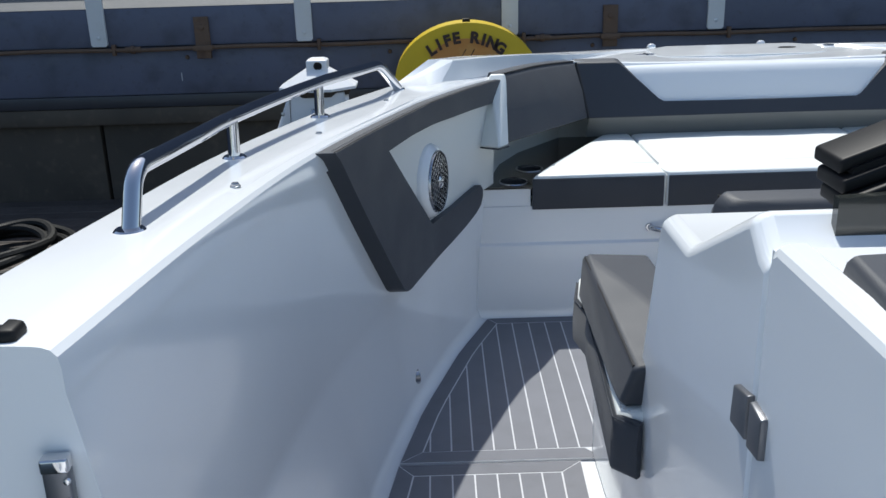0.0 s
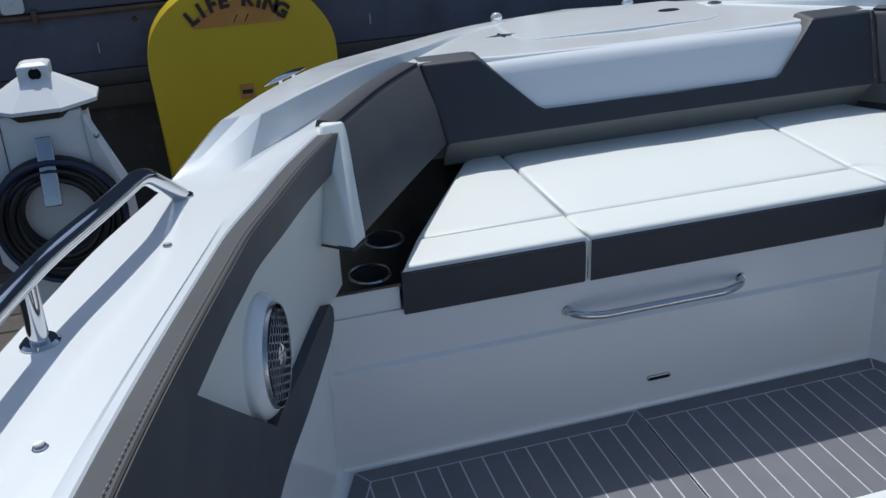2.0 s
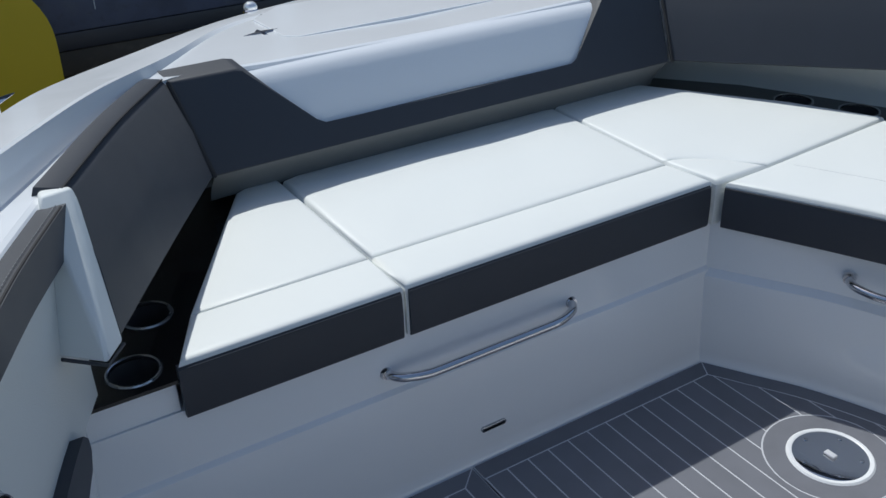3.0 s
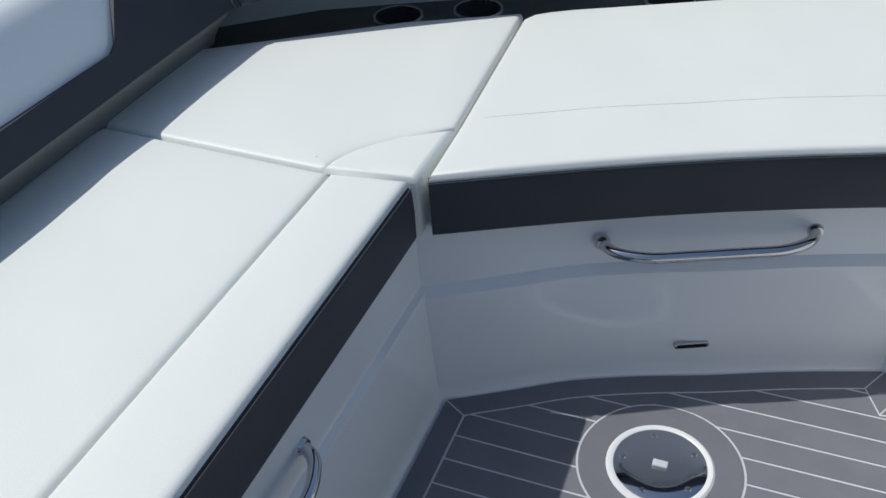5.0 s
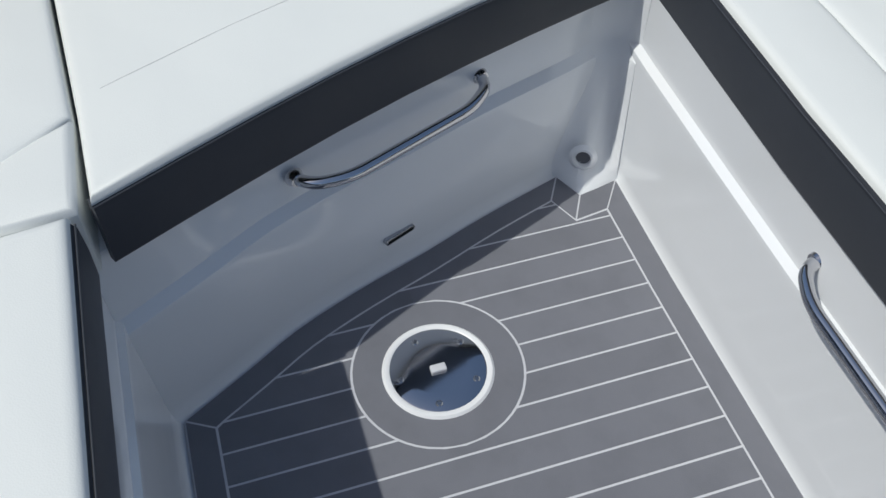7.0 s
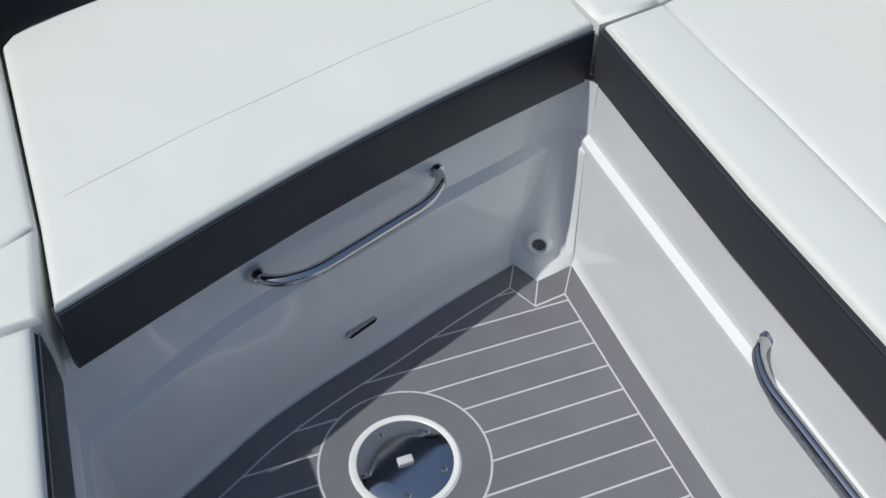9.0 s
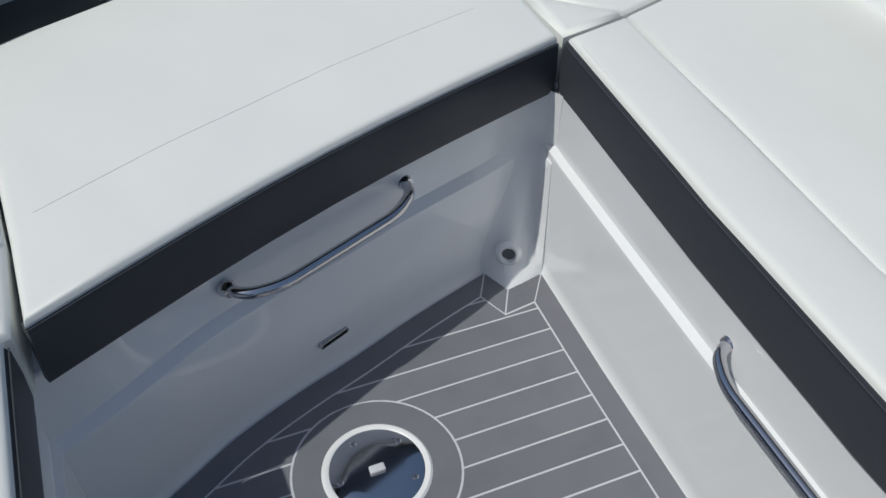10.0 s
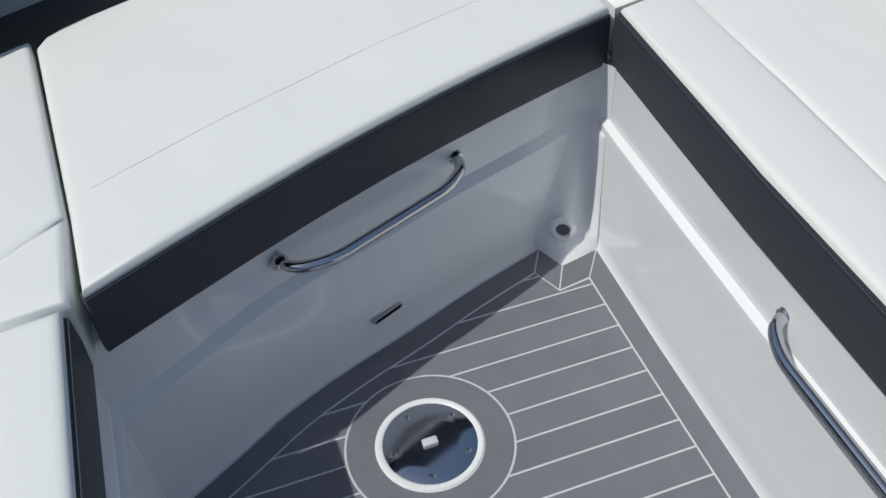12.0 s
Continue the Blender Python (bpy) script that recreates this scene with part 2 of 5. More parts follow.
def run_line(c, kink):
    """A smooth line; with a kink it is straight between the fifth and sixth points, where the bow rim rises."""
    if not kink:
        return hermite(c, STEPS)
    return hermite(c[:5], STEPS)[:-1] + hermite(c[4:6], STEPS)[:-1] + hermite(c[5:], STEPS)


LO, LI, LL, LT = (run_line(c, k) for c, k in ((O_LINE, True), (I_LINE, True), (L_LINE, True), (T_LINE, False)))


F_EDGE = [(-1.16, -4.6), (-1.10, -2.04), (-1.036, -1.03), (-1.013, -0.911), (-0.956, -0.642), (-0.849, -0.285), (-0.746, -0.030)]


def f_at(y):
    return float(np.interp(y, [p[1] for p in F_EDGE], [p[0] for p in F_EDGE]))


def deck_lines():
    """Lines that run from aft to the bow, outside to inside."""
    rows = []
    for o, i, l, t in zip(LO, LI, LL, LT):
        inw = np.array((t[0] - o[0], t[1] - o[1], 0.0))
        inw = inw / np.linalg.norm(inw)
        z = np.array((0, 0, 1.0))
        led = 0.13 * min(max((o[1] - 0.1) / 0.4, 0), 1)
        rows.append([o - inw * -0.25 - z * 1.7, o - inw * -0.06 - z * 0.9, o - inw * (0.012 + led) - z * 0.22, o - inw * (0.012 + led) - z * (0.05 + 0.3 * led), o - inw * 0.006 - z * 0.014, o + inw * 0.012 + z * 0.0,
                     i * 0.55 + o * 0.45, i + (o - i) * 0.05, i + (l - i) * 0.05, l - (l - i) * 0.06, l + (t - l) * 0.08, l * 0.4 + t * 0.6, t - inw * 0.016 + z * 0.0, t - inw * 0.008 - z * 0.003, t - inw * 0.002 - z * 0.010, t - z * 0.022, t - z * 0.05])
    return rows


def build_deck():
    bm = bmesh.new()
    rows = deck_lines()
    grid(bm, rows)
    grid(bm, [[flip(p) for p in r] for r in rows])
    # aft end of the side decks, where the side gates begin
    first = [tuple(p) for p in rows[0]]
    xi, xo, y = first[-1][0] - 0.006, first[0][0], first[0][1]
    for f in (lambda p: p, flip):
        cap = [f((p[0], y + 0.001, p[2])) for p in first[3:]] + [f((f_at(y) - 0.002, y + 0.001, -0.02)), f((first[3][0], y + 0.001, -0.02))]
        bm.faces.new([bm.verts.new(p) for p in cap])
    bmesh.ops.remove_doubles(bm, verts=bm.verts, dist=1e-4)
    return tagged(part("boat_deck", bm, GEL, angle=13), "glossy white gelcoat boat deck with raised bow rim", "deck", kind="structure")


build_deck()


def t_at(y):
    ys = [p[1] for p in LT[:STEPS * 7 + 1]]
    return float(np.interp(y, ys, [p[0] for p in LT[:STEPS * 7 + 1]]))


def tz_at(y):
    ys = [p[1] for p in LT[:STEPS * 7 + 1]]
    return float(np.interp(y, ys, [p[2] for p in LT[:STEPS * 7 + 1]]))


def build_liner(name, side):
    bm = bmesh.new()
    rows = []
    for y in np.linspace(-2.043, 0.02, 60):
        t, f, z = t_at(y), f_at(y), tz_at(y)
        rows.append([(t - 0.006, y, z - 0.02), (t - 0.005, y, z - 0.10), (t - 0.012, y, 0.34), (t - 0.016, y, 0.29), (0.5 * (t + f) - 0.012, y, 0.17), (f - 0.008, y, 0.03), (f + 0.004, y, 0.004), (f + 0.03, y, -0.004)])
    rows = [[p if side < 0 else (flip(p)[0] + 0.11, p[1], p[2]) for p in r] for r in rows]
    grid(bm, rows)
    return tagged(part(name, bm, GEL, angle=50), "glossy white moulded inner side of the boat", "hull liner", kind="structure")


build_liner("wall_port", -1)
build_liner("wall_starboard", 1)

# recess below the coaming, round the seats
R_LINE = [(-0.775, -0.10), (-0.736, -0.03), (-0.66, 0.30), (-0.58, 0.47), (-0.40, 0.705)]


def build_recess():
    bm = bmesh.new()
    port = [(*p, 0) for p in R_LINE]
    line = port + [flip(p) for p in port[:1:-1]]
    sb = [(2 * MID - t_at(y) + 0.070, y, 0) for y in np.linspace(0.02, -1.9, 14)]
    line += sb
    grid(bm, [[(x, y, 0.40) for x, y, _ in line], [(x, y, 0.62) for x, y, _ in line]])
    # underside of the overhanging coaming
    a = [(t_at(y), y) for y in np.linspace(-0.10, 0.58, 9)] + [(-0.30, 0.60)]
    b = [(np.interp(y, [p[1] for p in R_LINE], [p[0] for p in R_LINE]) - 0.02, y) for y in np.linspace(-0.10, 0.70, 9)] + [(-0.30, 0.74)]
    lo = [[(x, y, 0.60) for x, y in a], [(x, y, 0.60) for x, y in b]]
    grid(bm, lo)
    grid(bm, [[flip(p) for p in r] for r in lo])
    grid(bm, [[(-0.30, 0.60, 0.60), (0.97, 0.60, 0.60)], [(-0.30, 0.74, 0.60), (0.97, 0.74, 0.60)]])
    return tagged(part("wall_recess", bm, CREAM, angle=40), "pale recessed panel under the coaming cushions", "panel", kind="structure")


build_recess()


def build_front_face():
    """White face of the coaming between the two ends of the front pad."""
    bm = bmesh.new()
    xs = np.linspace(-0.36, 2 * MID + 0.36, 24)
    prof = [(0.530, 0.56), (0.538, 0.60), (0.590, 0.69), (0.601, 0.706), (0.618, 0.717), (0.64, 0.7215)]
    grid(bm, [[(x, y, z) for y, z in prof] for x in xs])
    return tagged(part("wall_bow", bm, GEL, angle=50), "smooth white face of the bow deck above the seat", "coaming", kind="structure")


build_front_face()

# ==== floor under the foam panels ====
bm = prism([(-1.36, -4.6), (2.03, -4.6), (2.03, -2.1), (1.86, -1.0), (1.60, 0.05), (-0.78, 0.05), (-1.06, -1.0), (-1.13, -2.1), (-1.36, -2.1)], -0.03, -0.0045)
tagged(part("floor", bm, GEL), "white moulded cockpit floor", "floor", kind="structure")


# Unseen cockpit sides and stern, added to close the boat and bounce light.
bm = prism([(-1.42, -4.66), (2.09, -4.66), (2.09, -2.9), (2.03, -2.9), (2.03, -4.6), (-1.36, -4.6), (-1.36, -2.9), (-1.42, -2.9)], -0.9, 0.84, 0.01)
tagged(part("wall_aft", bm, GEL), "unseen plain white cockpit sides and stern, added to bounce light", "cockpit side", kind="structure")


# ==== seat bases ====
def riser(name, path, label, prof):
    """Moulded locker front along a plan path; the cockpit lies to the right of it. prof: rows of (setback, height)."""
    base = empty(name)
    tagged(base, label, "seat base")
    pts = [Vector((*p, 0)) for p in path]
    for piece_name, rows in (("lower_front", prof[:5]), ("ledge", prof[4:6]), ("upper_front", prof[5:])):
        bm = bmesh.new()
        lines = []
        for i, p in enumerate(pts):
            d = (pts[min(i + 1, len(pts) - 1)] - pts[max(i - 1, 0)]).normalized()
            lines.append([p + Vector((d.y, -d.x, 0)) * -o + Vector((0, 0, z)) for o, z in rows])
        grid(bm, lines)
        part(piece_name, bm, GEL, base, angle=50)
    d = (pts[-1] - pts[0]).normalized()
    return base, Vector((d.y, -d.x, 0))


S_FLOOR = [(0.637, -0.040), (0.700, -0.148), (0.752, -0.235), (0.802, -0.350), (0.845, -0.470), (0.897, -0.602), (0.953, -0.768)]
FLAT = [(-0.004, -0.004), (0.004, 0.006), (0.010, 0.03), (0.020, 0.232), (0.0215, 0.243), (0.0305, 0.251), (0.0315, 0.262), (0.0325, 0.372), (0.12, 0.372)]
STEEP = [(-0.004, -0.004), (0.003, 0.006), (0.006, 0.03), (0.012, 0.247), (0.0135, 0.257), (0.0265, 0.265), (0.0275, 0.277), (0.0285, 0.372), (0.12, 0.372)]
COVED = [(-0.004, -0.004), (0.004, 0.006), (0.009, 0.03), (0.012, 0.222), (0.0135, 0.232), (0.029, 0.247), (0.030, 0.258), (0.031, 0.372), (0.12, 0.372)]


def grab_handle(base, a, b, out):
    """Polished tube handle between two points on a locker front."""
    a, b, o = Vector(a), Vector(b), Vector(out)
    d = (b - a).normalized()
    pts = bend([a - o * 0.004, a + o * 0.026 + d * 0.006, a + o * 0.050 + d * 0.062, b + o * 0.050 - d * 0.062, b + o * 0.026 - d * 0.006, b - o * 0.004], 0.0255, 8)
    h = part("grab_handle", tube(pts, 0.0094, 16), STEEL, base, "polished stainless steel grab handle")
    for q in (a, b):
        m = facing(q - o * 0.003, o)
        part("mounting_flange", lathe([(0, 0), (0.0145, 0), (0.0145, 0.003), (0.0125, 0.007), (0.0105, 0.012), (0.0, 0.012)], 20, m), STEEL, h)
    return h


def slot_light(base, at, out):
    m = facing(at, out)
    x = 0.032
    bm = hull([m @ Vector((sx * (x - (0.004 if sy else 0)), sy * 0.0065, z)) for sx in (-1, 1) for sy in (-1, 0, 1) for z in (-0.004, 0.006)], 0.0015, 2)
    o = part("slot_light", bm, STEELB, base, "small chrome slot light")
    bm = hull([m @ Vector((sx * (x - 0.006), sy * 0.003, z)) for sx in (-1, 1) for sy in (-1, 1) for z in (0.004, 0.0068)])
    part("lens", bm, BLACKP, o)
    return o


F_BASE, F_OUT = riser("forward_seat_base", [(-0.80 + 1.46 * k / 12, -0.034) for k in range(13)], "white moulded seat base across the bow", FLAT)
S_BASE, S_OUT = riser("starboard_seat_base", [(0.590, 0.045)] + [tuple(p) for p in hermite(S_FLOOR, 4)] + [(0.985, -0.852), (1.015, -0.93)], "white moulded starboard seat base in shade", COVED)
A_BASE, A_OUT = riser("aft_seat_base", [(1.07, -0.878), (0.91, -0.871), (0.66, -0.866), (0.45, -0.863), (0.1, -0.862), (-0.515, -0.862)], "white moulded seat base before the console, in sunlight", STEEP)
part("shelf_front", prism([(-0.80, 0.004), (-0.578, 0.004), (-0.578, 0.016), (-0.80, 0.016)], 0.30, 0.4305, 0.003), GEL, F_BASE)
part("side_panel", hull([(-0.515, -0.87, 0), (-0.515, -1.5, 0), (-0.515, -0.87, 0.372), (-0.515, -1.5, 0.372), (-0.48, -0.89, 0), (-0.48, -1.5, 0), (-0.48, -0.89, 0.372), (-0.48, -1.5, 0.372)], 0.006), GEL, A_BASE)
# rounded inner corner and its drain
foot = [(0.958, -0.755), (0.951, -0.765), (0.928, -0.776), (0.905, -0.785), (0.893, -0.796), (0.893, -0.818), (0.900, -0.845), (0.909, -0.871), (0.918, -0.888)]
head = [(0.992, -0.770), (0.996, -0.800), (0.996, -0.825), (0.993, -0.846), (0.986, -0.862), (0.975, -0.873), (0.961, -0.880), (0.943, -0.8835), (0.955, -0.900)]
post = [(1.000, -0.770), (1.006, -0.805), (1.007, -0.832), (1.003, -0.856), (0.996, -0.874), (0.986, -0.887), (0.975, -0.895), (0.962, -0.9005), (0.975, -0.915)]
bm = bmesh.new()
rows = []
for z, w, fast in ((-0.003, -0.02, -0.02), (0.006, 0.03, 0.06), (0.02, 0.12, 0.27), (0.045, 0.26, 0.52), (0.08, 0.44, 0.72), (0.12, 0.62, 0.85), (0.17, 0.82, 0.94), (0.21, 0.94, 0.98), (0.243, 1.0, 1.0)):
    e = z / 0.243
    ends = (0.75 * e, 0.6 * e + 0.4 * w, w, w, 0.4 * w + 0.6 * fast, fast, fast, e, e)
    rows.append([(a[0] + (b[0] - a[0]) * q, a[1] + (b[1] - a[1]) * q, z) for a, b, q in zip(foot, head, ends)])
for z in (0.258, 0.30, 0.372):
    rows.append([(x, y, z) for x, y in post])
grid(bm, rows)
part("corner_fillet", bm, GEL, S_BASE, angle=50)
dr = empty("drain_outlet")
tagged(dr, "round drain outlet low in the white corner", "drain")
dm = facing((0.925, -0.804, 0.060), (-0.80, 0.45, 0.25))
part("collar", lathe([(0.0120, -0.02), (0.0128, -0.002), (0.0150, 0.0015), (0.019, 0.0012), (0.026, -0.006)], 28, dm), GEL, dr)
# Grey disc: the shade inside the drain hole is put into its colour.
part("bore", lathe([(0.0, -0.007), (0.0127, -0.006)], 24, dm), LATCH, dr, "grey disc coloured as the shaded drain bore")

grab_handle(F_BASE, (-0.197, -0.000, 0.292), (0.249, -0.000, 0.292), F_OUT)
grab_handle(S_BASE, (0.793, -0.274, 0.297), (0.929, -0.598, 0.297), S_OUT)
grab_handle(A_BASE, (0.437, -0.895, 0.303), (-0.005, -0.894, 0.303), A_OUT)
slot_light(F_BASE, (0.034, -0.021, 0.074), F_OUT)
slot_light(S_BASE, (0.842, -0.434, 0.070), S_OUT)

# black shelf round the back of the cushions
port_shelf = [(-0.764, -0.004), (-0.560, -0.004), (-0.45, 0.16), (-0.20, 0.60), (0.335, 0.60), (0.335, 0.72), (-0.39, 0.72), (-0.58, 0.48), (-0.66, 0.31), (-0.73, 0.0)]
stbd_shelf = [(0.335, 0.60), (0.87, 0.60), (1.10, 0.16), (1.18, -0.05), (1.50, -0.95), (1.50, -1.7), (2.02, -1.7)] + [(2 * MID - t_at(y) + 0.076, y) for y in np.linspace(-1.6, 0.02, 10)] + [flip(p)[:2] for p in ((-0.66, 0.31), (-0.58, 0.48), (-0.39, 0.72))] + [(0.335, 0.72)]


CUPS = ((-0.630, 0.062, 1.0), (-0.562, 0.225, 1.0), (1.262, 0.290, 1.15), (1.336, 0.135, 1.15), (1.479, -0.245, 1.15), (1.528, -0.398, 1.15))


def shelf_sheet(poly, z0, z1, bm):
    """A shelf with a round hole for each cup holder that lies in it."""
    loops = [poly] + [[(x + 0.043 * q * math.cos(math.pi * k / 16), y + 0.043 * q * math.sin(math.pi * k / 16)) for k in range(32)]
                      for x, y, q in CUPS if (x < 0.3) == (poly[0][0] < 0.3)]
    edges = []
    for loop in loops:
        vs = [bm.verts.new((x, y, z1)) for x, y in loop]
        es = [bm.edges.new((a, b)) for a, b in zip(vs, vs[1:] + vs[:1])]
        edges += es
        lo = [bm.verts.new((x, y, z0)) for x, y in loop]
        for k in range(len(vs)):
            m = (k + 1) % len(vs)
            bm.faces.new((vs[k], vs[m], lo[m], lo[k]))
    bmesh.ops.triangle_fill(bm, edges=edges, use_beauty=True, normal=(0, 0, 1))


shelf_bm = bmesh.new()
shelf_sheet(port_shelf, 0.4305, 0.437, shelf_bm)
shelf_sheet(stbd_shelf, 0.395, 0.437, shelf_bm)
shelf = tagged(part("seat_shelf", shelf_bm, BLACK, smooth=False), "black laminate shelf behind the seat cushions", "shelf", kind="structure")


def cup_holder(x, y, q=1.0):
    c = empty("cup_holder")
    tagged(c, "steel-rimmed cup holder in the black shelf", "cup holder", "cup holders")
    m = Matrix.Translation((x, y, 0.437)) @ Matrix.Diagonal((q, q, 1, 1))
    part("rim", lathe([(0.0415, -0.004), (0.0420, 0.002), (0.044, 0.0035), (0.0465, 0.0030), (0.048, 0.0)], 32, m), STEELB, c, "thin steel rim")
    part("well", lathe([(0.042, 0.0), (0.041, -0.012), (0.038, -0.080), (0.034, -0.086), (0.0, -0.086)], 32, m), WELL, c, "dark cup well")
    return c


for x, y, q in CUPS:
    cup_holder(x, y, q)


# ==== cushions ====
def area_of(poly):
    return 0.5 * abs(sum(a[0] * b[1] - a[1] * b[0] for a, b in zip(poly, poly[1:] + poly[:1])))


def edge_distance(p, a, b):
    """Distance of plan point p from the edge a-b."""
    dx, dy = b[0] - a[0], b[1] - a[1]
    l = math.hypot(dx, dy)
    t = min(max(((p[0] - a[0]) * dx + (p[1] - a[1]) * dy) / (l * l), 0), 1)
    return math.hypot(p[0] - a[0] - t * dx, p[1] - a[1] - t * dy)


def pillow(poly, seams, z0, z1, r, crown, seed):
    """A sewn, padded panel: rolled outer edges, shallow valleys at the seams and a soft uneven top."""
    if sum(a[0] * b[1] - a[1] * b[0] for a, b in zip(poly, poly[1:] + poly[:1])) < 0:
        poly = poly[::-1]
    bm = bmesh.new()
    top = bm.faces.new([bm.verts.new((x, y, z1)) for x, y in poly])
    wedge = area_of(poly) < 0.03
    inner = [top]
    for step in ((0.002, 0.003, 0.004) if wedge else (0.0012, 0.0020, 0.0030, 0.0045, 0.0065, 0.0128)):
        bmesh.ops.inset_region(bm, faces=inner, thickness=step, depth=0, use_even_offset=True, use_boundary=True)
    edge = 0.009 if wedge else 0.030
    pitch = 0.025
    for axis in (0, 1):
        lo, hi = min(p[axis] for p in poly), max(p[axis] for p in poly)
        for k in range(1, int((hi - lo) / pitch) + 1):
            at = [0, 0, 0]
            at[axis] = lo + k * pitch - 0.011
            nrm = [0, 0, 0]
            nrm[axis] = 1
            geom = set(inner)
            for f in inner:
                geom |= set(f.verts) | set(f.edges)
            cut = bmesh.ops.bisect_plane(bm, geom=list(geom), dist=1e-5, plane_co=at, plane_no=nrm)
            inner = [f for f in cut["geom"] if isinstance(f, bmesh.types.BMFace)]
    rim = [e for e in bm.edges if len(e.link_faces) == 1]
    sides = list(zip(poly, poly[1:] + poly[:1]))
    for v in bm.verts:
        drop, mid, near = 0.0, 1.0, 1.0
        for k, (a, b) in enumerate(sides):
            d = edge_distance(v.co, a, b)
            near = min(near, d)
            if d > 0.12:
                continue
            if any(edge_distance(((a[0] + b[0]) / 2, (a[1] + b[1]) / 2), *q) < 0.008 for q in seams):
                drop = max(drop, 0.0036 * math.exp(-d / 0.0060))
            else:
                drop = max(drop, r - math.sqrt(max(r * r - max(r - d, 0) ** 2, 0)))
            mid = min(mid, d / 0.12)
        swell = crown * (1 - (1 - mid) ** 2)
        soft = 0.0026 * noise.noise(Vector((v.co.x * 5.5, v.co.y * 5.5, seed * 3.1))) + 0.0009 * noise.noise(Vector((v.co.x * 17, v.co.y * 17, seed)))
        v.co.z = z1 - drop + swell + soft * min(max(near - edge, 0) / 0.04, 1)
    ext = bmesh.ops.extrude_edge_only(bm, edges=rim)
    for v in ext["geom"]:
        if isinstance(v, bmesh.types.BMVert):
            v.co.z = z0
    return bm


def cushion(name, panels, front, label, z0=0.366, z1=0.474, bev=0.013, group="seat cushions", crown=0.004):
    """panels: plan polygons of the sewn top; front: plan line of the dark front band (cockpit on the right), or rows of them."""
    c = empty(name)
    tagged(c, label, "cushion", group)
    for k, poly in enumerate(panels):
        seams = [e for m, q in enumerate(panels) if m != k for e in zip(q, q[1:] + q[:1])]
        part("cover_panel", pillow(poly, seams, z0, z1, bev, crown, k + 2.7 * panels[0][0][0] + 5 * panels[0][0][1]), VINYL, c, angle=70)
    for line in front:
        bm = bmesh.new()
        rows = []
        pts = [Vector((*p, 0)) for p in line]
        for i, p in enumerate(pts):
            d = (pts[min(i + 1, len(pts) - 1)] - pts[max(i - 1, 0)]).normalized()
            o = Vector((d.y, -d.x, 0))
            rows.append([p + o * q + Vector((0, 0, z)) for q, z in ((-0.01, z0 - 0.003), (0.001, z0 - 0.003), (0.004, z0 + 0.003), (0.005, z0 + 0.05), (0.003, z1 - 0.020), (-0.003, z1 - 0.0105), (-0.010, z1 - 0.010))])
        grid(bm, rows)
        bm.faces.new([v for v in bm.verts][:7])
        bm.verts.ensure_lookup_table()
        bm.faces.new([bm.verts[k] for k in range(len(bm.verts) - 7, len(bm.verts))])
        part("front_band", bm, GREY, c, "charcoal vinyl front band", angle=50)
        for dz, q in ((-0.0145, 0.0022),):
            rr = []
            for i, p in enumerate(pts):
                d = (pts[min(i + 1, len(pts) - 1)] - pts[max(i - 1, 0)]).normalized()
                rr.append(p + Vector((d.y, -d.x, 0)) * q + Vector((0, 0, z1 + dz)))
            part("seam", tube(rr, 0.0013, 6), GREY, c)
        bm = bmesh.new()
        for a, b in zip(pts, pts[1:]):
            l, d = (b - a).length, (b - a).normalized()
            for k in range(int(l / 0.0085)):
                q = a + d * (k * 0.0085) + Vector((d.y, -d.x, 0)) * -0.0125 + Vector((0, 0, z1 - 0.0006))
                if min((q - pts[0]).xy.length, (q - pts[-1]).xy.length) > 0.03:
                    tube([q, q + d * 0.0055], 0.0007, 4, bm)
        tagged(part("stitching", bm, STITCH, c), kind="stuff")
    return c


g = 0.0018
cushion("seat_cushion", [[(-0.572, -0.008), (-0.150 - g, -0.008), (-0.150 - g, 0.1235), (-0.510, 0.1235)], [(-0.510, 0.1240), (-0.150 - g, 0.1240), (-0.150 - g, 0.574), (-0.232, 0.578), (-0.262, 0.560)]],
        [[(-0.574, -0.010), (-0.156 - g, -0.010)]], "white vinyl bow seat cushion with charcoal front band, port end")
cushion("seat_cushion", [[(-0.150 + g, -0.008), (0.634, -0.008), (0.6175, 0.1195), (-0.150 + g, 0.1235)], [(-0.150 + g, 0.1240), (0.6175, 0.1200), (0.638, 0.566), (0.60, 0.574), (-0.11, 0.572), (-0.150 + g, 0.56)]],
        [[(-0.144 + g, -0.010), (0.628, -0.010)]], "wide white vinyl bow seat cushion with charcoal front band")
curve = [(float(p[0]), float(p[1])) for p in hermite([(0.622, 0.136), (0.658, 0.126), (0.694, 0.107), (0.743, 0.060), (0.796, -0.021)], 2)]
cushion("seat_cushion", [[(0.637, -0.017)] + curve[::-1], curve + [(1.262, 0.012), (1.165, 0.230), (0.93, 0.60), (0.89, 0.625), (0.66, 0.585), (0.642, 0.566)]],
        [], "white vinyl corner cushion with a curved seam", bev=0.010)


def s_edge(u, off=0.0):
    """Point along the starboard seat's front edge, u from 0 to 1, off metres outboard."""
    a, b = np.array((0.650, -0.032)), np.array((0.992, -0.894))
    bow = -0.024 * math.sin(math.pi * u)
    d = (b - a) / np.linalg.norm(b - a)
    nrm = np.array((-d[1], d[0]))
    p = a + (b - a) * u + nrm * (off - bow)
    return (float(p[0]), float(p[1]))


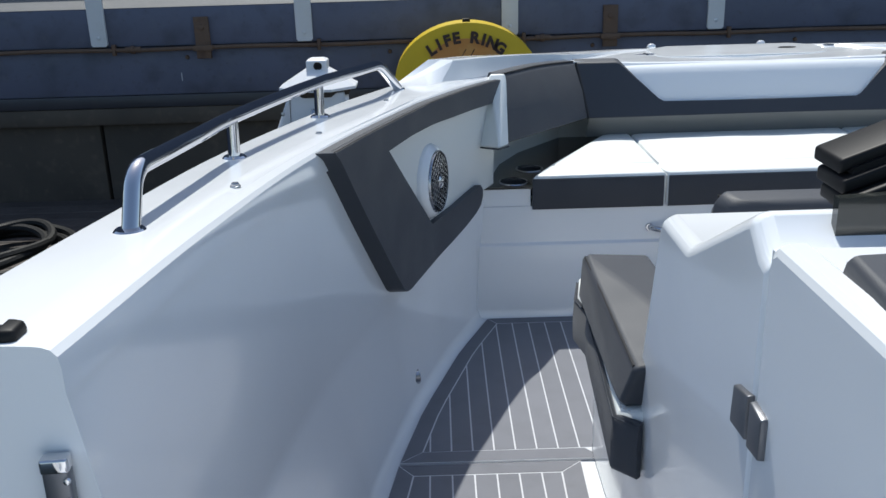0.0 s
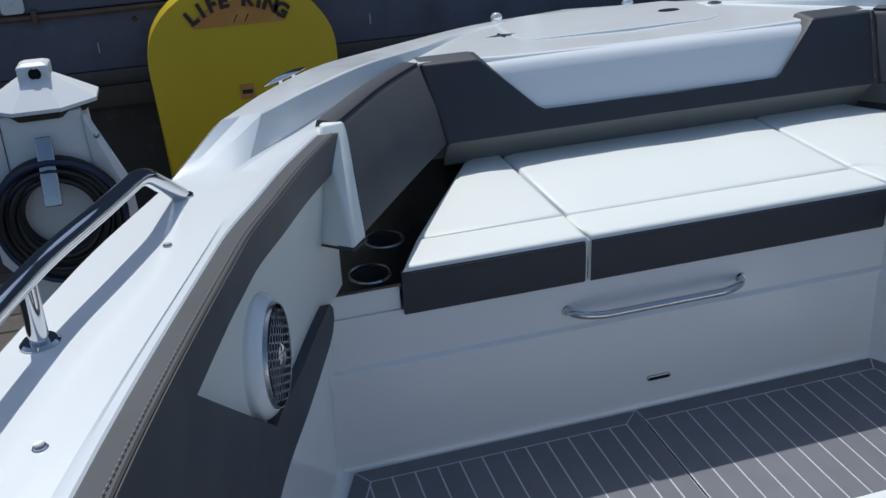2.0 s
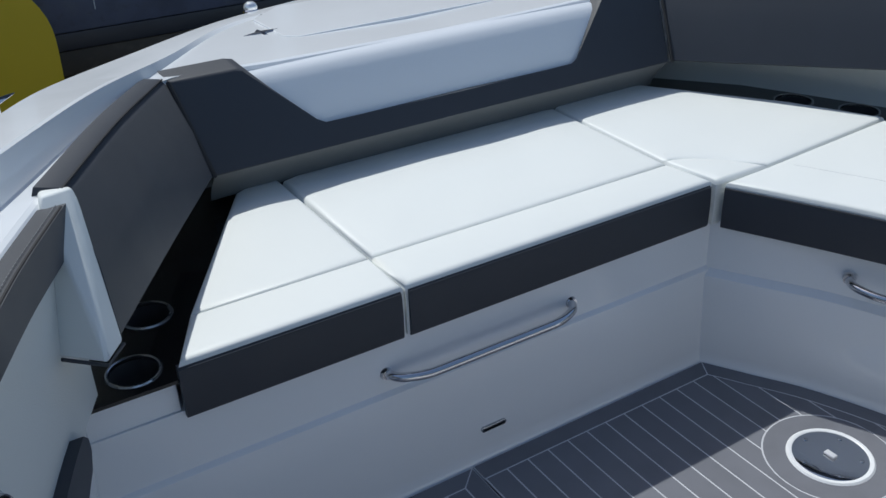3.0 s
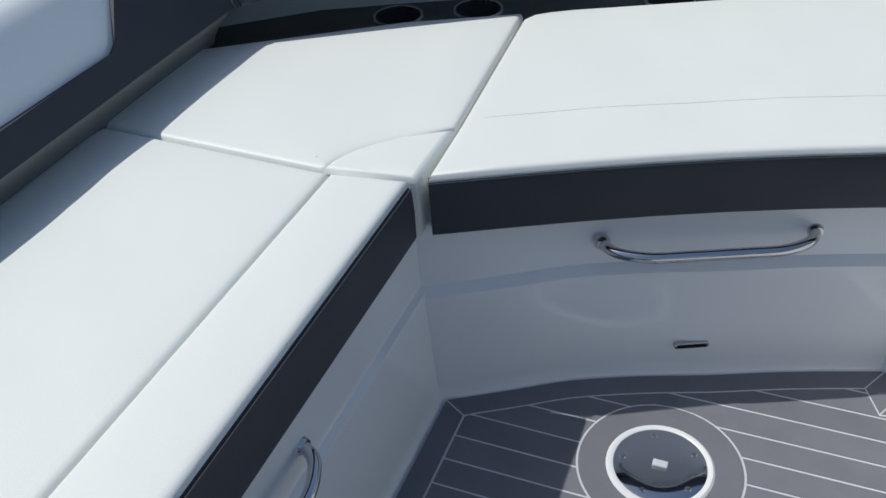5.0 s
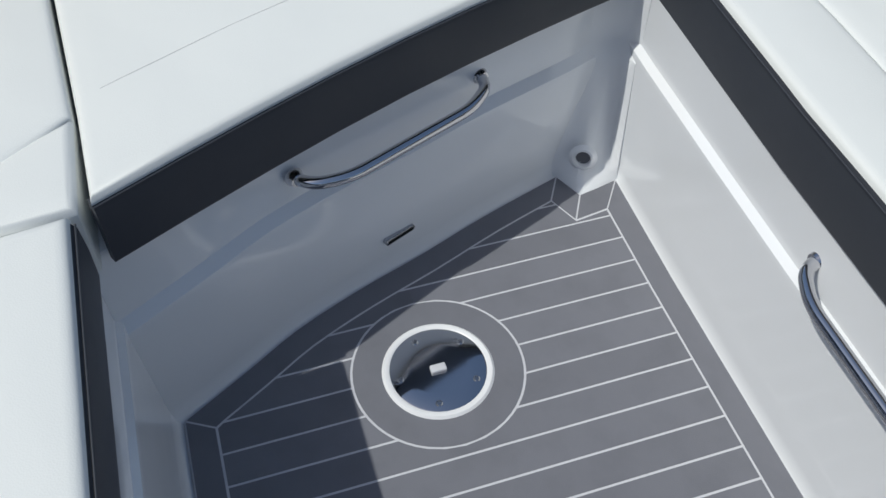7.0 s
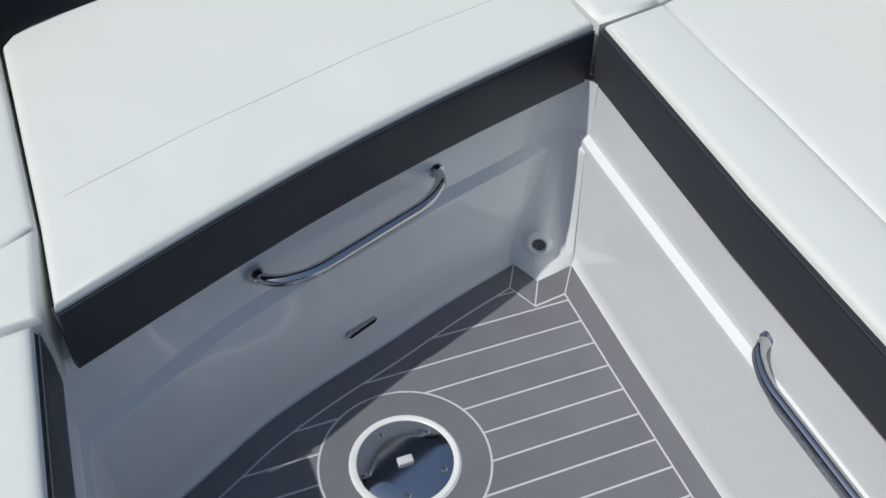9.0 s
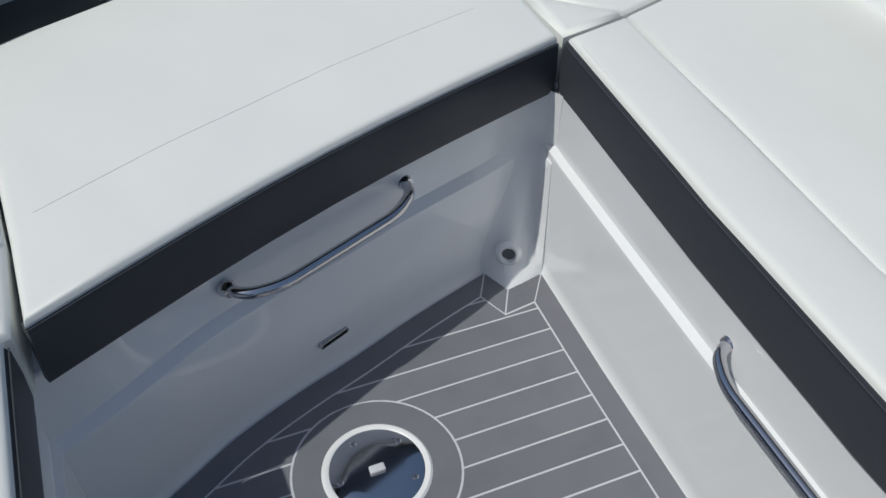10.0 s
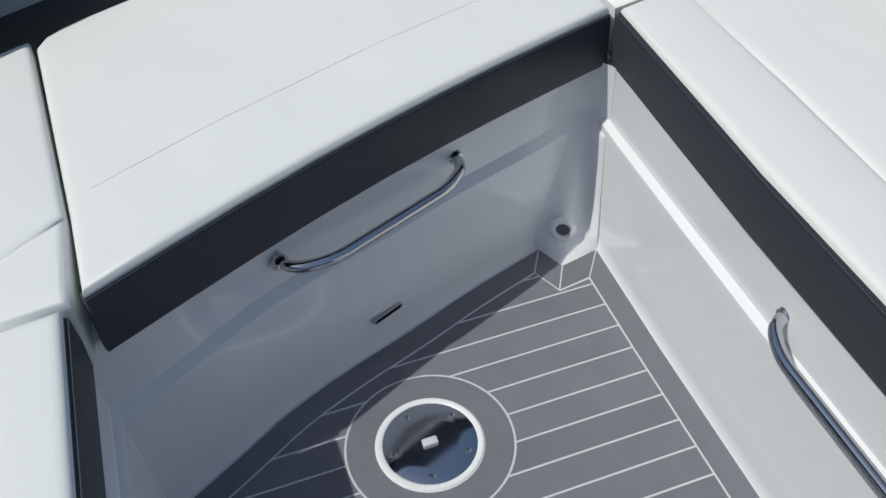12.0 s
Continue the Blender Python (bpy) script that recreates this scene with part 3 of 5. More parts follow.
us = [i / 8 for i in range(9)]
sc = cushion("seat_cushion", [[s_edge(u) for u in us] + [(1.153, -0.897), (1.40, -0.900), (1.585, -0.905), (1.53, -0.68), (1.467, -0.475), (1.425, -0.361), (1.378, -0.252), (1.334, -0.151), (1.305, -0.081), (1.284, -0.04), (1.262, -0.012), (1.235, 0.002), (0.80, -0.026)]],
             [[s_edge(u, -0.001) for u in us]], "long white vinyl side seat cushion with charcoal front band", bev=0.010)
crease = [s_edge(0.10, 0.156), s_edge(0.30, 0.152), s_edge(0.55, 0.150), s_edge(0.80, 0.150), s_edge(0.95, 0.148)]
top_bm = bmesh.new()
top_bm.from_mesh(sc.children[0].data)
top_tree = BVHTree.FromBMesh(top_bm)
line = []
for x, y in (tuple(p) for p in hermite(crease, 6)):
    line.append((x, y, top_tree.ray_cast(Vector((x, y, 1.0)), Vector((0, 0, -1)))[0].z))
top_bm.free()
part("sewn_crease", tube(line, 0.0007, 6), CREASE, sc)
cushion("seat_cushion", [[(0.998, -0.908), (1.1500, -0.903), (1.0250, -1.036)], [(1.1505, -0.903), (1.62, -0.911), (1.72, -1.47), (1.166, -1.470), (1.0255, -1.0365)]],
        [], "white vinyl corner cushion beside the aft seat", bev=0.010)
cushion("seat_cushion", [[(0.985, -0.910), (1.014, -1.036), (0.70, -1.029), (0.37, -1.018), (0.0, -1.045), (-0.30, -1.084), (-0.566, -1.084), (-0.580, -1.0), (-0.562, -0.900), (-0.10, -0.899), (0.20, -0.889), (0.55, -0.892)],
                         [(1.0145, -1.0365), (1.156, -1.470), (-0.52, -1.530), (-0.590, -1.50), (-0.566, -1.0845), (-0.30, -1.0845), (0.0, -1.0455), (0.37, -1.0185), (0.70, -1.0295)]],
        [[(0.986, -0.906), (0.55, -0.890), (0.20, -0.886), (-0.10, -0.896), (-0.556, -0.896)], [(-0.564, -0.900), (-0.584, -1.0), (-0.570, -1.08), (-0.594, -1.50), (-0.56, -1.535)]], "white vinyl aft seat cushion with charcoal band, in sunlight")

# bolster along the end of the aft seat, and the seat's backrest
b = empty("seat_bolster")
tagged(b, "charcoal vinyl side bolster resting on the aft seat", "bolster")
part("cover", hull([(-0.582, -1.020, 0.474), (-0.581, -1.060, 0.588), (-0.448, -1.005, 0.474), (-0.440, -1.035, 0.572), (-0.588, -1.50, 0.474), (-0.568, -1.52, 0.555), (-0.455, -1.50, 0.474), (-0.425, -1.52, 0.57)], 0.012, 4), GREY, b, angle=60)
part("piping", tube([(-0.576, -1.07, 0.581), (-0.571, -1.25, 0.570), (-0.566, -1.505, 0.552)], 0.003, 6), SEAMG, b)
b = empty("back_cushion")
tagged(b, "charcoal vinyl back cushion leaning on the white console", "cushion")
part("cover", hull([(-0.46, -1.40, 0.476), (-0.462, -1.482, 0.836), (-0.46, -1.50, 0.476), (-0.44, -1.55, 0.83), (1.16, -1.475, 0.476), (1.20, -1.50, 0.84), (1.16, -1.54, 0.476), (1.20, -1.56, 0.835)], 0.02, 4), GREY, b, angle=60)
part("piping", tube([(-0.445, -1.479, 0.822), (0.4, -1.488, 0.824), (1.19, -1.498, 0.826)], 0.003, 6), SEAMG, b)


# ==== coaming pads ====
def back_pad(side):
    c = empty("coaming_pad")
    tagged(c, "charcoal vinyl backrest pad along the coaming", "backrest pad", "coaming pads")
    m = (lambda p: p) if side < 0 else flip
    n = 8
    ft = hermite([(-0.662, 0.050, 0.782), (-0.512, 0.330, 0.766), (-0.356, 0.606, 0.738)], n)
    fb = hermite([(-0.655, -0.085, 0.596), (-0.485, 0.215, 0.570), (-0.318, 0.498, 0.548)], n)
    rows = []
    for i in range(len(ft)):
        t, q = ft[i], fb[i]
        back = np.array((-0.05, 0.03, 0))
        rows.append([q + back * 1.9 + np.array((0, 0, 0.006)), q + back * 0.25, q + (t - q) * 0.03, q + (t - q) * 0.5 + np.array((0.006, -0.004, 0)), q + (t - q) * 0.94, t + back * 0.22 + np.array((0, 0, 0.006)), t + back * 0.85 + np.array((0, 0, 0.008)), t + back * 1.1 - np.array((0, 0, 0.03))])
    bm = bmesh.new()
    grid(bm, [[m(tuple(p)) for p in r] for r in rows])
    bm.verts.ensure_lookup_table()
    bm.faces.new([bm.verts[k] for k in range(8)])
    bm.faces.new([bm.verts[k] for k in range(len(bm.verts) - 8, len(bm.verts))])
    part("cover", bm, GREY, c, angle=60)
    part("piping", tube([m(tuple(t + np.array((-0.007, 0.004, 0.0045)))) for t in ft], 0.0022, 6), SEAMG, c)
    if side > 0:
        return c
    # white gusset that closes the aft end
    gs = hull([m(p) for p in ((-0.704, 0.040, 0.788), (-0.661, 0.048, 0.788), (-0.757, -0.050, 0.585), (-0.688, -0.138, 0.596), (-0.655, -0.090, 0.594), (-0.70, 0.075, 0.785), (-0.70, 0.02, 0.585), (-0.650, 0.056, 0.786))], 0.006, 3)
    part("end_gusset", gs, VINYL, c, "white vinyl end gusset", angle=60)
    bm = tube([m(p) for p in ((-0.756, -0.05, 0.582), (-0.688, -0.136, 0.592), (-0.656, -0.09, 0.590))], 0.003, 6)
    part("lower_edge", bm, GREY, c)
    return c


back_pad(-1)
back_pad(1)


def bow_pad():
    c = empty("coaming_pad")
    tagged(c, "wide charcoal vinyl bow pad with a trapezoid cut-out", "backrest pad", "coaming pads")
    # outline in (x, height): low in the middle, high at both ends
    xa, xb, xc = -0.352, -0.215, -0.050
    def face_y(z):
        return 0.498 + (z - 0.548) * 0.57
    out = [(-0.316, 0.548), (0.335, 0.552), (2 * MID + 0.316, 0.548), (2 * MID - xa, 0.737), (0.835, 0.737), (0.815, 0.733), (0.690, 0.605), (0.668, 0.594), (0.335, 0.597), (xc + 0.01, 0.594), (xc - 0.012, 0.605), (xb + 0.03, 0.733), (xb + 0.01, 0.737), (xa, 0.737)]
    bm = bmesh.new()
    fr = [bm.verts.new((x, face_y(z), z)) for x, z in out]
    bk = [bm.verts.new((x, face_y(z) + 0.075, z + 0.004)) for x, z in out]
    bm.faces.new(fr)
    bm.faces.new(bk[::-1])
    for i in range(len(out)):
        j = (i + 1) % len(out)
        bm.faces.new((fr[i], bk[i], bk[j], fr[j]))
    es = [e for e in bm.edges if e.verts[0] in fr and e.verts[1] in fr]
    bmesh.ops.bevel(bm, geom=es, offset=0.007, segments=3, profile=0.5, affect="EDGES")
    part("cover", bm, GREY, c, angle=50)
    lip = [(0.502, 0.551), (0.512, 0.543), (0.541, 0.513), (0.560, 0.485), (0.566, 0.468), (0.58, 0.46)]
    bm = bmesh.new()
    grid(bm, [[(x, y, z) for y, z in lip] for x in np.linspace(-0.315, 2 * MID + 0.315, 12)])
    part("lower_return", bm, UNDER, c, "pale underside of the pad", angle=40)
    for s in (-1, 1):
        line = [(-0.319, 0.492, 0.55), (-0.336, 0.54, 0.64), (-0.354, 0.60, 0.738)]
        part("corner_seam", tube([p if s < 0 else flip(p) for p in line], 0.005, 6), SEAMG, c)
    return c


bow_pad()


# port side pad with speaker
def on_liner(y, z, off):
    return (t_at(y) + off, y, z)


def side_pad():
    c = empty("side_pad")
    tagged(c, "charcoal vinyl side pad framing a cream speaker panel", "side pad")

    def sheet(name, columns, off, mat, label="", bev=0.006, rows=5):
        """columns: lists of (y, low, high), each list one band; bands that touch are welded."""
        bm = bmesh.new()
        for band in columns:
            grid(bm, [[on_liner(y, lo + (hi - lo) * k / rows, off) for k in range(rows + 1)] for y, lo, hi in band])
        bmesh.ops.remove_doubles(bm, verts=bm.verts, dist=4e-4)
        rim = [e for e in bm.edges if len(e.link_faces) == 1]
        ext = bmesh.ops.extrude_edge_only(bm, edges=rim)
        for v in ext["geom"]:
            if isinstance(v, bmesh.types.BMVert):
                v.co.x -= off + 0.02
        rim = [e for e in rim if e.is_valid]
        bmesh.ops.bevel(bm, geom=rim, offset=bev, segments=3, profile=0.5, affect="EDGES", clamp_overlap=True)
        return part(name, bm, mat, c, label, angle=50)

    def at(y, table):
        return float(np.interp(y, [p[0] for p in table], [p[1] for p in table]))

    low = [(-1.085, 0.812), (-1.055, 0.790), (-0.708, 0.382), (-0.69, 0.366), (-0.67, 0.358), (-0.45, 0.362), (-0.215, 0.388), (-0.150, 0.401), (-0.118, 0.416), (-0.104, 0.440)]
    mid = [(-1.085, 0.814), (-0.765, 0.742), (-0.470, 0.470), (-0.30, 0.470), (-0.118, 0.479), (-0.104, 0.462)]
    upp = [(-1.085, 0.814), (-0.765, 0.742), (-0.60, 0.742), (-0.40, 0.733), (-0.05, 0.712), (0.03, 0.71)]
    ya = sorted(set([round(v, 4) for v in np.linspace(-1.085, -0.104, 40)] + [-0.765, -0.722, -0.70, -0.470, -0.118]))
    yb = [y for y in ya if y <= -0.13] + [-0.10, -0.05, 0.0, 0.03]
    sheet("pad_frame", [[(y, at(y, low), at(y, mid)) for y in ya], [(y, at(y, upp), max(tz_at(y) - 0.006, at(y, upp) + 0.001)) for y in yb]], 0.034, GREY)
    pl_lo = [(-0.75, 0.735), (-0.47, 0.45), (-0.10, 0.445), (0.02, 0.445)]
    pl_hi = [(-0.75, 0.75), (-0.60, 0.755), (-0.40, 0.745), (0.02, 0.73)]
    sheet("speaker_panel", [[(y, at(y, pl_lo), at(y, pl_hi)) for y in np.linspace(-0.75, 0.02, 24)]], 0.014, CREAM, "cream vinyl speaker panel", 0.002)
    edge = [on_liner(y, tz_at(y) - 0.006, 0.030) for y in np.linspace(-1.08, 0.02, 24)]
    part("piping", tube(edge, 0.0025, 6), SEAMG, c)
    bm = bmesh.new()
    for y in np.arange(-1.07, 0.02, 0.009):
        tube([on_liner(y, tz_at(y) - 0.0035, 0.022), on_liner(y + 0.0055, tz_at(y + 0.0055) - 0.0035, 0.022)], 0.0009, 4, bm)
    tagged(part("stitching", bm, THREAD, c), kind="stuff")
    return c


side_pad()


def speaker():
    c = empty("speaker")
    tagged(c, "round marine speaker with honeycomb chrome grille and white ring", "speaker")
    y, z = -0.433, 0.580
    p = Vector(on_liner(y, z, 0.014))
    m = facing(p, Vector((0.95, -0.29, 0.03)))
    part("trim_ring", lathe([(0.102, -0.03), (0.101, 0.004), (0.098, 0.011), (0.092, 0.019), (0.086, 0.024), (0.083, 0.024), (0.082, 0.0)], 48, m), GEL, c, "white plastic trim ring")
    part("chrome_ring", lathe([(0.0835, 0.016), (0.0832, 0.028), (0.0818, 0.031), (0.0802, 0.030), (0.080, 0.020)], 48, m), STEELB, c, "thin brushed metal ring")
    part("cone", lathe([(0.0, 0.018), (0.02, 0.02), (0.05, 0.012), (0.08, 0.024)], 40, m), BLACKP, c, "dark speaker cone")
    bm = bmesh.new()
    s = 0.0085
    for i in range(-10, 11):
        for j in range(-10, 11):
            cx, cy = s * 1.5 * i, s * math.sqrt(3) * (j + 0.5 * (i % 2))
            r = math.hypot(cx, cy)
            if r > 0.074 or r < 0.018:
                continue
            zz = 0.033 - 0.5 * (r * r) * 1.2
            ring = [[m @ Vector((cx + q * math.cos(a), cy + q * math.sin(a), zz + dz)) for a in (math.pi / 3 * k for k in range(6))] for q, dz in ((s, -0.001), (s, 0.001), (s * 0.78, 0.0012), (s * 0.78, -0.001))]
            grid(bm, ring, close=True)
    part("honeycomb_grille", bm, STEELB, c, "honeycomb metal grille")
    part("centre_badge", lathe([(0, 0.040), (0.012, 0.038), (0.019, 0.033), (0.019, 0.029)], 24, m), STEEL, c)
    return c


speaker()

# courtesy light low on the port side
cm = facing((t_at(-0.555) - 0.022 + 0.025, -0.555, 0.062), (0.93, 0.33, 0))
c = empty("courtesy_light")
tagged(c, "small round chrome courtesy light low on the white side", "light")
part("bezel", lathe([(0.0, 0.004), (0.012, 0.005), (0.017, 0.007), (0.021, 0.005), (0.022, -0.01)], 24, cm), STEELB, c)
part("lens", lathe([(0, 0.009), (0.008, 0.008), (0.0125, 0.005)], 20, cm), BLACKP, c)


# ==== grab rail and deck fittings ====
def rail():
    c = empty("grab_rail")
    tagged(c, "polished stainless grab rail on the port gunwale", "rail")
    line = [Vector((-1.280, -1.652, 0.838))] + [Vector(tuple(p)) for p in bend([(-1.280, -1.652, 0.838), (-1.282, -1.598, 0.920), (-1.264, -1.36, 0.909)], 0.035, 8)][1:-1]
    mid = [Vector(tuple(p)) for p in hermite([(-1.264, -1.36, 0.909), (-1.241, -1.12, 0.900), (-1.133, -0.69, 0.893), (-1.06, -0.50, 0.889)], 8)]
    end = bend([(-1.06, -0.50, 0.889), (-1.018, -0.392, 0.887), (-0.975, -0.285, 0.808)], 0.03, 8)
    part("top_tube", tube(line + mid + end[1:], 0.0130, 18), STEEL, c)
    for q in ((-1.245, -1.152, 0.822), (-1.139, -0.710, 0.812)):
        part("stanchion", tube([q, (q[0], q[1] + 0.006, q[2] + 0.072)], 0.0115, 14), STEEL, c)
    for q in ((-1.280, -1.652, 0.8465), (-1.245, -1.152, 0.826), (-1.139, -0.710, 0.8135)):
        part("base_flange", lathe([(0, 0), (0.0225, 0), (0.0225, 0.0025), (0.019, 0.006), (0.0, 0.007)], 24, Matrix.Translation(q)), STEEL, c)
    part("end_flange", lathe([(0, 0), (0.0175, 0), (0.016, 0.005), (0.0, 0.007)], 24, Matrix.Translation((-0.972, -0.280, 0.801))), STEEL, c)
    return c


rail()


def snap(x, y, z):
    c = tagged(part("cover_snap", lathe([(0, 0.0065), (0.005, 0.007), (0.0065, 0.005), (0.0065, 0.003), (0.0085, 0.002), (0.009, 0)], 16, Matrix.Translation((x, y, z))), STEELB), "small steel canopy snap stud on the gunwale", "snap stud", "snap studs")
    return c


for p in ((-1.116, -0.927, 0.818), (-0.998, -0.476, 0.804), (-1.192, -1.40, 0.838)):
    snap(*p)


def horn_cleat():
    c = empty("mooring_cleat")
    tagged(c, "polished mooring cleat on the bow rim", "cleat")
    a, b = Vector((-0.765, 0.585, 0.737)), Vector((-0.634, 0.738, 0.737))
    d = (b - a).normalized()
    w = Vector((d.y, -d.x, 0))
    m1, m2 = a.lerp(b, 0.33), a.lerp(b, 0.67)
    part("horn", hull([a + w * 0.006, a - w * 0.006, b + w * 0.006, b - w * 0.006, m1 + w * 0.013, m1 - w * 0.013, m2 + w * 0.013, m2 - w * 0.013, m1 + Vector((0, 0, 0.010)), m2 + Vector((0, 0, 0.010)), m1 - Vector((0, 0, 0.006)), m2 - Vector((0, 0, 0.006))], 0.003), STEEL, c)
    for f in (0.35, 0.65):
        q = a.lerp(b, f)
        part("leg", tube([q - Vector((0, 0, 0.05)), q], 0.008, 12), STEEL, c)
    return c


horn_cleat()


def dome(x, y, z):
    c = empty("deck_fitting")
    tagged(c, "small clear dome fitting in a chrome base on the bow", "deck fitting", "bow domes")
    m = Matrix.Translation((x, y, z))
    part("base", lathe([(0, 0), (0.023, 0), (0.023, 0.005), (0.018, 0.009), (0, 0.009)], 24, m), STEEL, c)
    part("dome", lathe([(0.019, 0.008), (0.020, 0.015), (0.016, 0.023), (0.009, 0.028), (0.0, 0.029)], 24, m), CLEAR, c, "clear glossy dome")
    return c


dome(0.061, 1.205, 0.698)
dome(0.534, 1.205, 0.698)


def pop_cleat(x, y, z, turn):
    c = empty("pop_up_cleat")
    tagged(c, "flush chrome pop-up cleat on the bow deck", "cleat", "pop-up cleats")
    m = pose(x, y, z, 0, 0, turn)
    part("plate", hull([m @ Vector(p) for p in ((-0.05, -0.006, 0), (0.05, -0.006, 0), (0.05, 0.006, 0), (-0.05, 0.006, 0), (-0.05, 0, 0.005), (0.05, 0, 0.005), (0, 0.010, 0.006), (0, -0.010, 0.006))]), STEELB, c)
    part("lug", hull([m @ Vector(p) for p in ((-0.007, -0.026, 0), (0.007, -0.026, 0), (0.007, 0.026, 0), (-0.007, 0.026, 0), (0, -0.02, 0.008), (0, 0.02, 0.008))]), STEELB, c)
    return c


pop_cleat(-0.030, 0.895, 0.7185, 8)
pop_cleat(0.045, 1.06, 0.711, 10)
hat = empty("anchor_hatch")
tagged(hat, "flush white anchor locker hatch in the bow deck", "hatch")
hp = [(0.03, 0.80), (0.60, 0.80), (0.66, 0.83), (0.70, 0.90), (0.70, 1.05), (0.62, 1.12), (0.10, 1.12), (0.0, 1.03), (0.0, 0.83)]
part("lid", prism(hp, 0.700, 0.7235, 0.004, 2), GEL, hat)
part("finger_slot", lathe([(0, 0), (0.026, 0), (0.028, 0.002), (0.030, 0)], 24, Matrix.Translation((0.56, 0.97, 0.724)) @ Matrix.Diagonal((1.25, 0.6, 1, 1))), BLACKP, hat, "dark finger slot")
for x, y in ((0.745, 1.00), (0.845, 0.965)):
    v = empty("deck_vent")
    tagged(v, "low white oval vent cap on the bow deck", "vent", "deck vents")
    mm = Matrix.Translation((x, y, 0.702)) @ Matrix.Diagonal((1.3, 0.8, 1, 1))
    part("cap", lathe([(0, 0.022), (0.026, 0.021), (0.034, 0.014), (0.036, 0.0)], 24, mm), GEL, v)
    part("lid", lathe([(0, 0.026), (0.018, 0.0255), (0.021, 0.021)], 24, mm), STEELB, v)


# ==== console ====
con = empty("console")
tagged(con, "glossy white helm console with a side door", "console")
prof = [(-1.30, 0.0), (-1.337, 0.10), (-1.365, 0.22), (-1.45, 0.46), (-1.560, 0.815), (-1.572, 0.826), (-1.700, 0.826), (-1.715, 0.830), (-1.915, 0.932), (-1.930, 0.938), (-1.965, 0.910), (-1.985, 0.905), (-1.985, 0.0)]
bm = bmesh.new()
side = [bm.verts.new((-0.550, y, z - (0.012 if z > 0.5 else 0))) for y, z in prof]
l2 = [[bm.verts.new((x, y, z)) for y, z in prof] for x in (-0.536, 0.2, 1.22)]
bm.faces.new(side)
for a, b2 in zip([side] + l2, l2):
    for i in range(len(prof) - 1):
        bm.faces.new((a[i], a[i + 1], b2[i + 1], b2[i]))
body = part("body", bm, GEL, con, angle=30)
rounding = body.modifiers.new("rounding", "BEVEL")
rounding.width, rounding.segments, rounding.limit_method, rounding.angle_limit = 0.007, 3, "ANGLE", radians(25)
dp = [(-1.997, 0.0), (-1.997, 0.912), (-2.001, 0.924), (-2.012, 0.931), (-2.20, 0.932), (-2.50, 0.93), (-2.62, 0.93), (-2.62, 0.0)]
bm = bmesh.new()
rows = [[bm.verts.new((x, y + dy, z - dz * (z > 0.5))) for y, z in dp] for x, dy, dz in ((-0.553, -0.004, 0.012), (-0.550, -0.001, 0.005), (-0.544, 0.0, 0.0), (-0.526, 0.0, 0.0), (-0.520, 0.0, 0.004), (-0.517, 0.0, 0.016))]
bm.faces.new(rows[0])
for a, b2 in zip(rows, rows[1:]):
    for k in range(len(dp) - 1):
        bm.faces.new((a[k], a[k + 1], b2[k + 1], b2[k]))
door = part("side_door", bm, GEL, con, "white side door of the console", angle=14)
for q, nm, x0, dad in (((-1.940, 0.748, -1.984, 0.757, -1.936, 0.700, -1.984, 0.704), "latch_plate", -0.5515, con), ((-1.999, 0.760, -2.034, 0.757, -1.999, 0.706, -2.034, 0.710), "latch_handle", -0.5545, door)):
    c4 = [(q[0], q[1]), (q[2], q[3]), (q[4], q[5]), (q[6], q[7])]
    part(nm, hull([(x0 + 0.003, y, z) for y, z in c4] + [(x0 - 0.006, y * 0.985 + 0.015 * sum(v[0] for v in c4) / 4, z * 0.96 + 0.04 * 0.73) for y, z in c4], 0.002), LATCH, dad, "grey metal flush door latch")
part("door_gap", box(-0.545, -0.53, -2.000, -1.983, 0.02, 0.915), GEL, con)
part("top_ledge", hull([(-0.530, -1.985, 0.86), (1.2, -1.985, 0.86), (-0.530, -2.62, 0.80), (1.2, -2.62, 0.80), (-0.530, -1.985, 0.917), (1.2, -1.985, 0.90), (-0.530, -2.62, 0.913), (1.2, -2.62, 0.90)], 0.004), GEL, con)
part("ledge_pad", hull([(-0.525, -2.075, 0.905), (0.3, -2.02, 0.905), (-0.560, -2.5, 0.90), (0.3, -2.5, 0.90), (-0.518, -2.08, 0.945), (0.3, -2.03, 0.95), (-0.553, -2.5, 0.935), (0.3, -2.5, 0.94)], 0.008), GREY, con, "charcoal vinyl pad")
sh = empty("console_louvre")
tagged(sh, "black louvred trim and smoked panel on the console", "louvre")
def rising(yl, zl, yd, zd, x0=-0.452, x1=0.248, up=0.262):
    """A bar that climbs towards the middle of the console."""
    return [(x, yl + dy, zl + dz + up * f) for x, f in ((x0, 0), (x1, 1)) for dy in (0, yd) for dz in (0, zd)]
for yl, zl in ((-1.900, 0.964), (-1.912, 0.945), (-1.926, 0.929)):
    part("slat", hull(rising(yl, zl, 0.07, 0.016), 0.004), BLACKP, sh)
part("louvre_back", hull(rising(-1.905, 0.922, 0.05, 0.05, -0.440)), BLACKP, sh)
part("smoked_panel", hull(rising(-1.956, 0.902, 0.012, 0.054, -0.474, 0.25, 0.03)), SMOKE, sh, "smoked glossy panel")

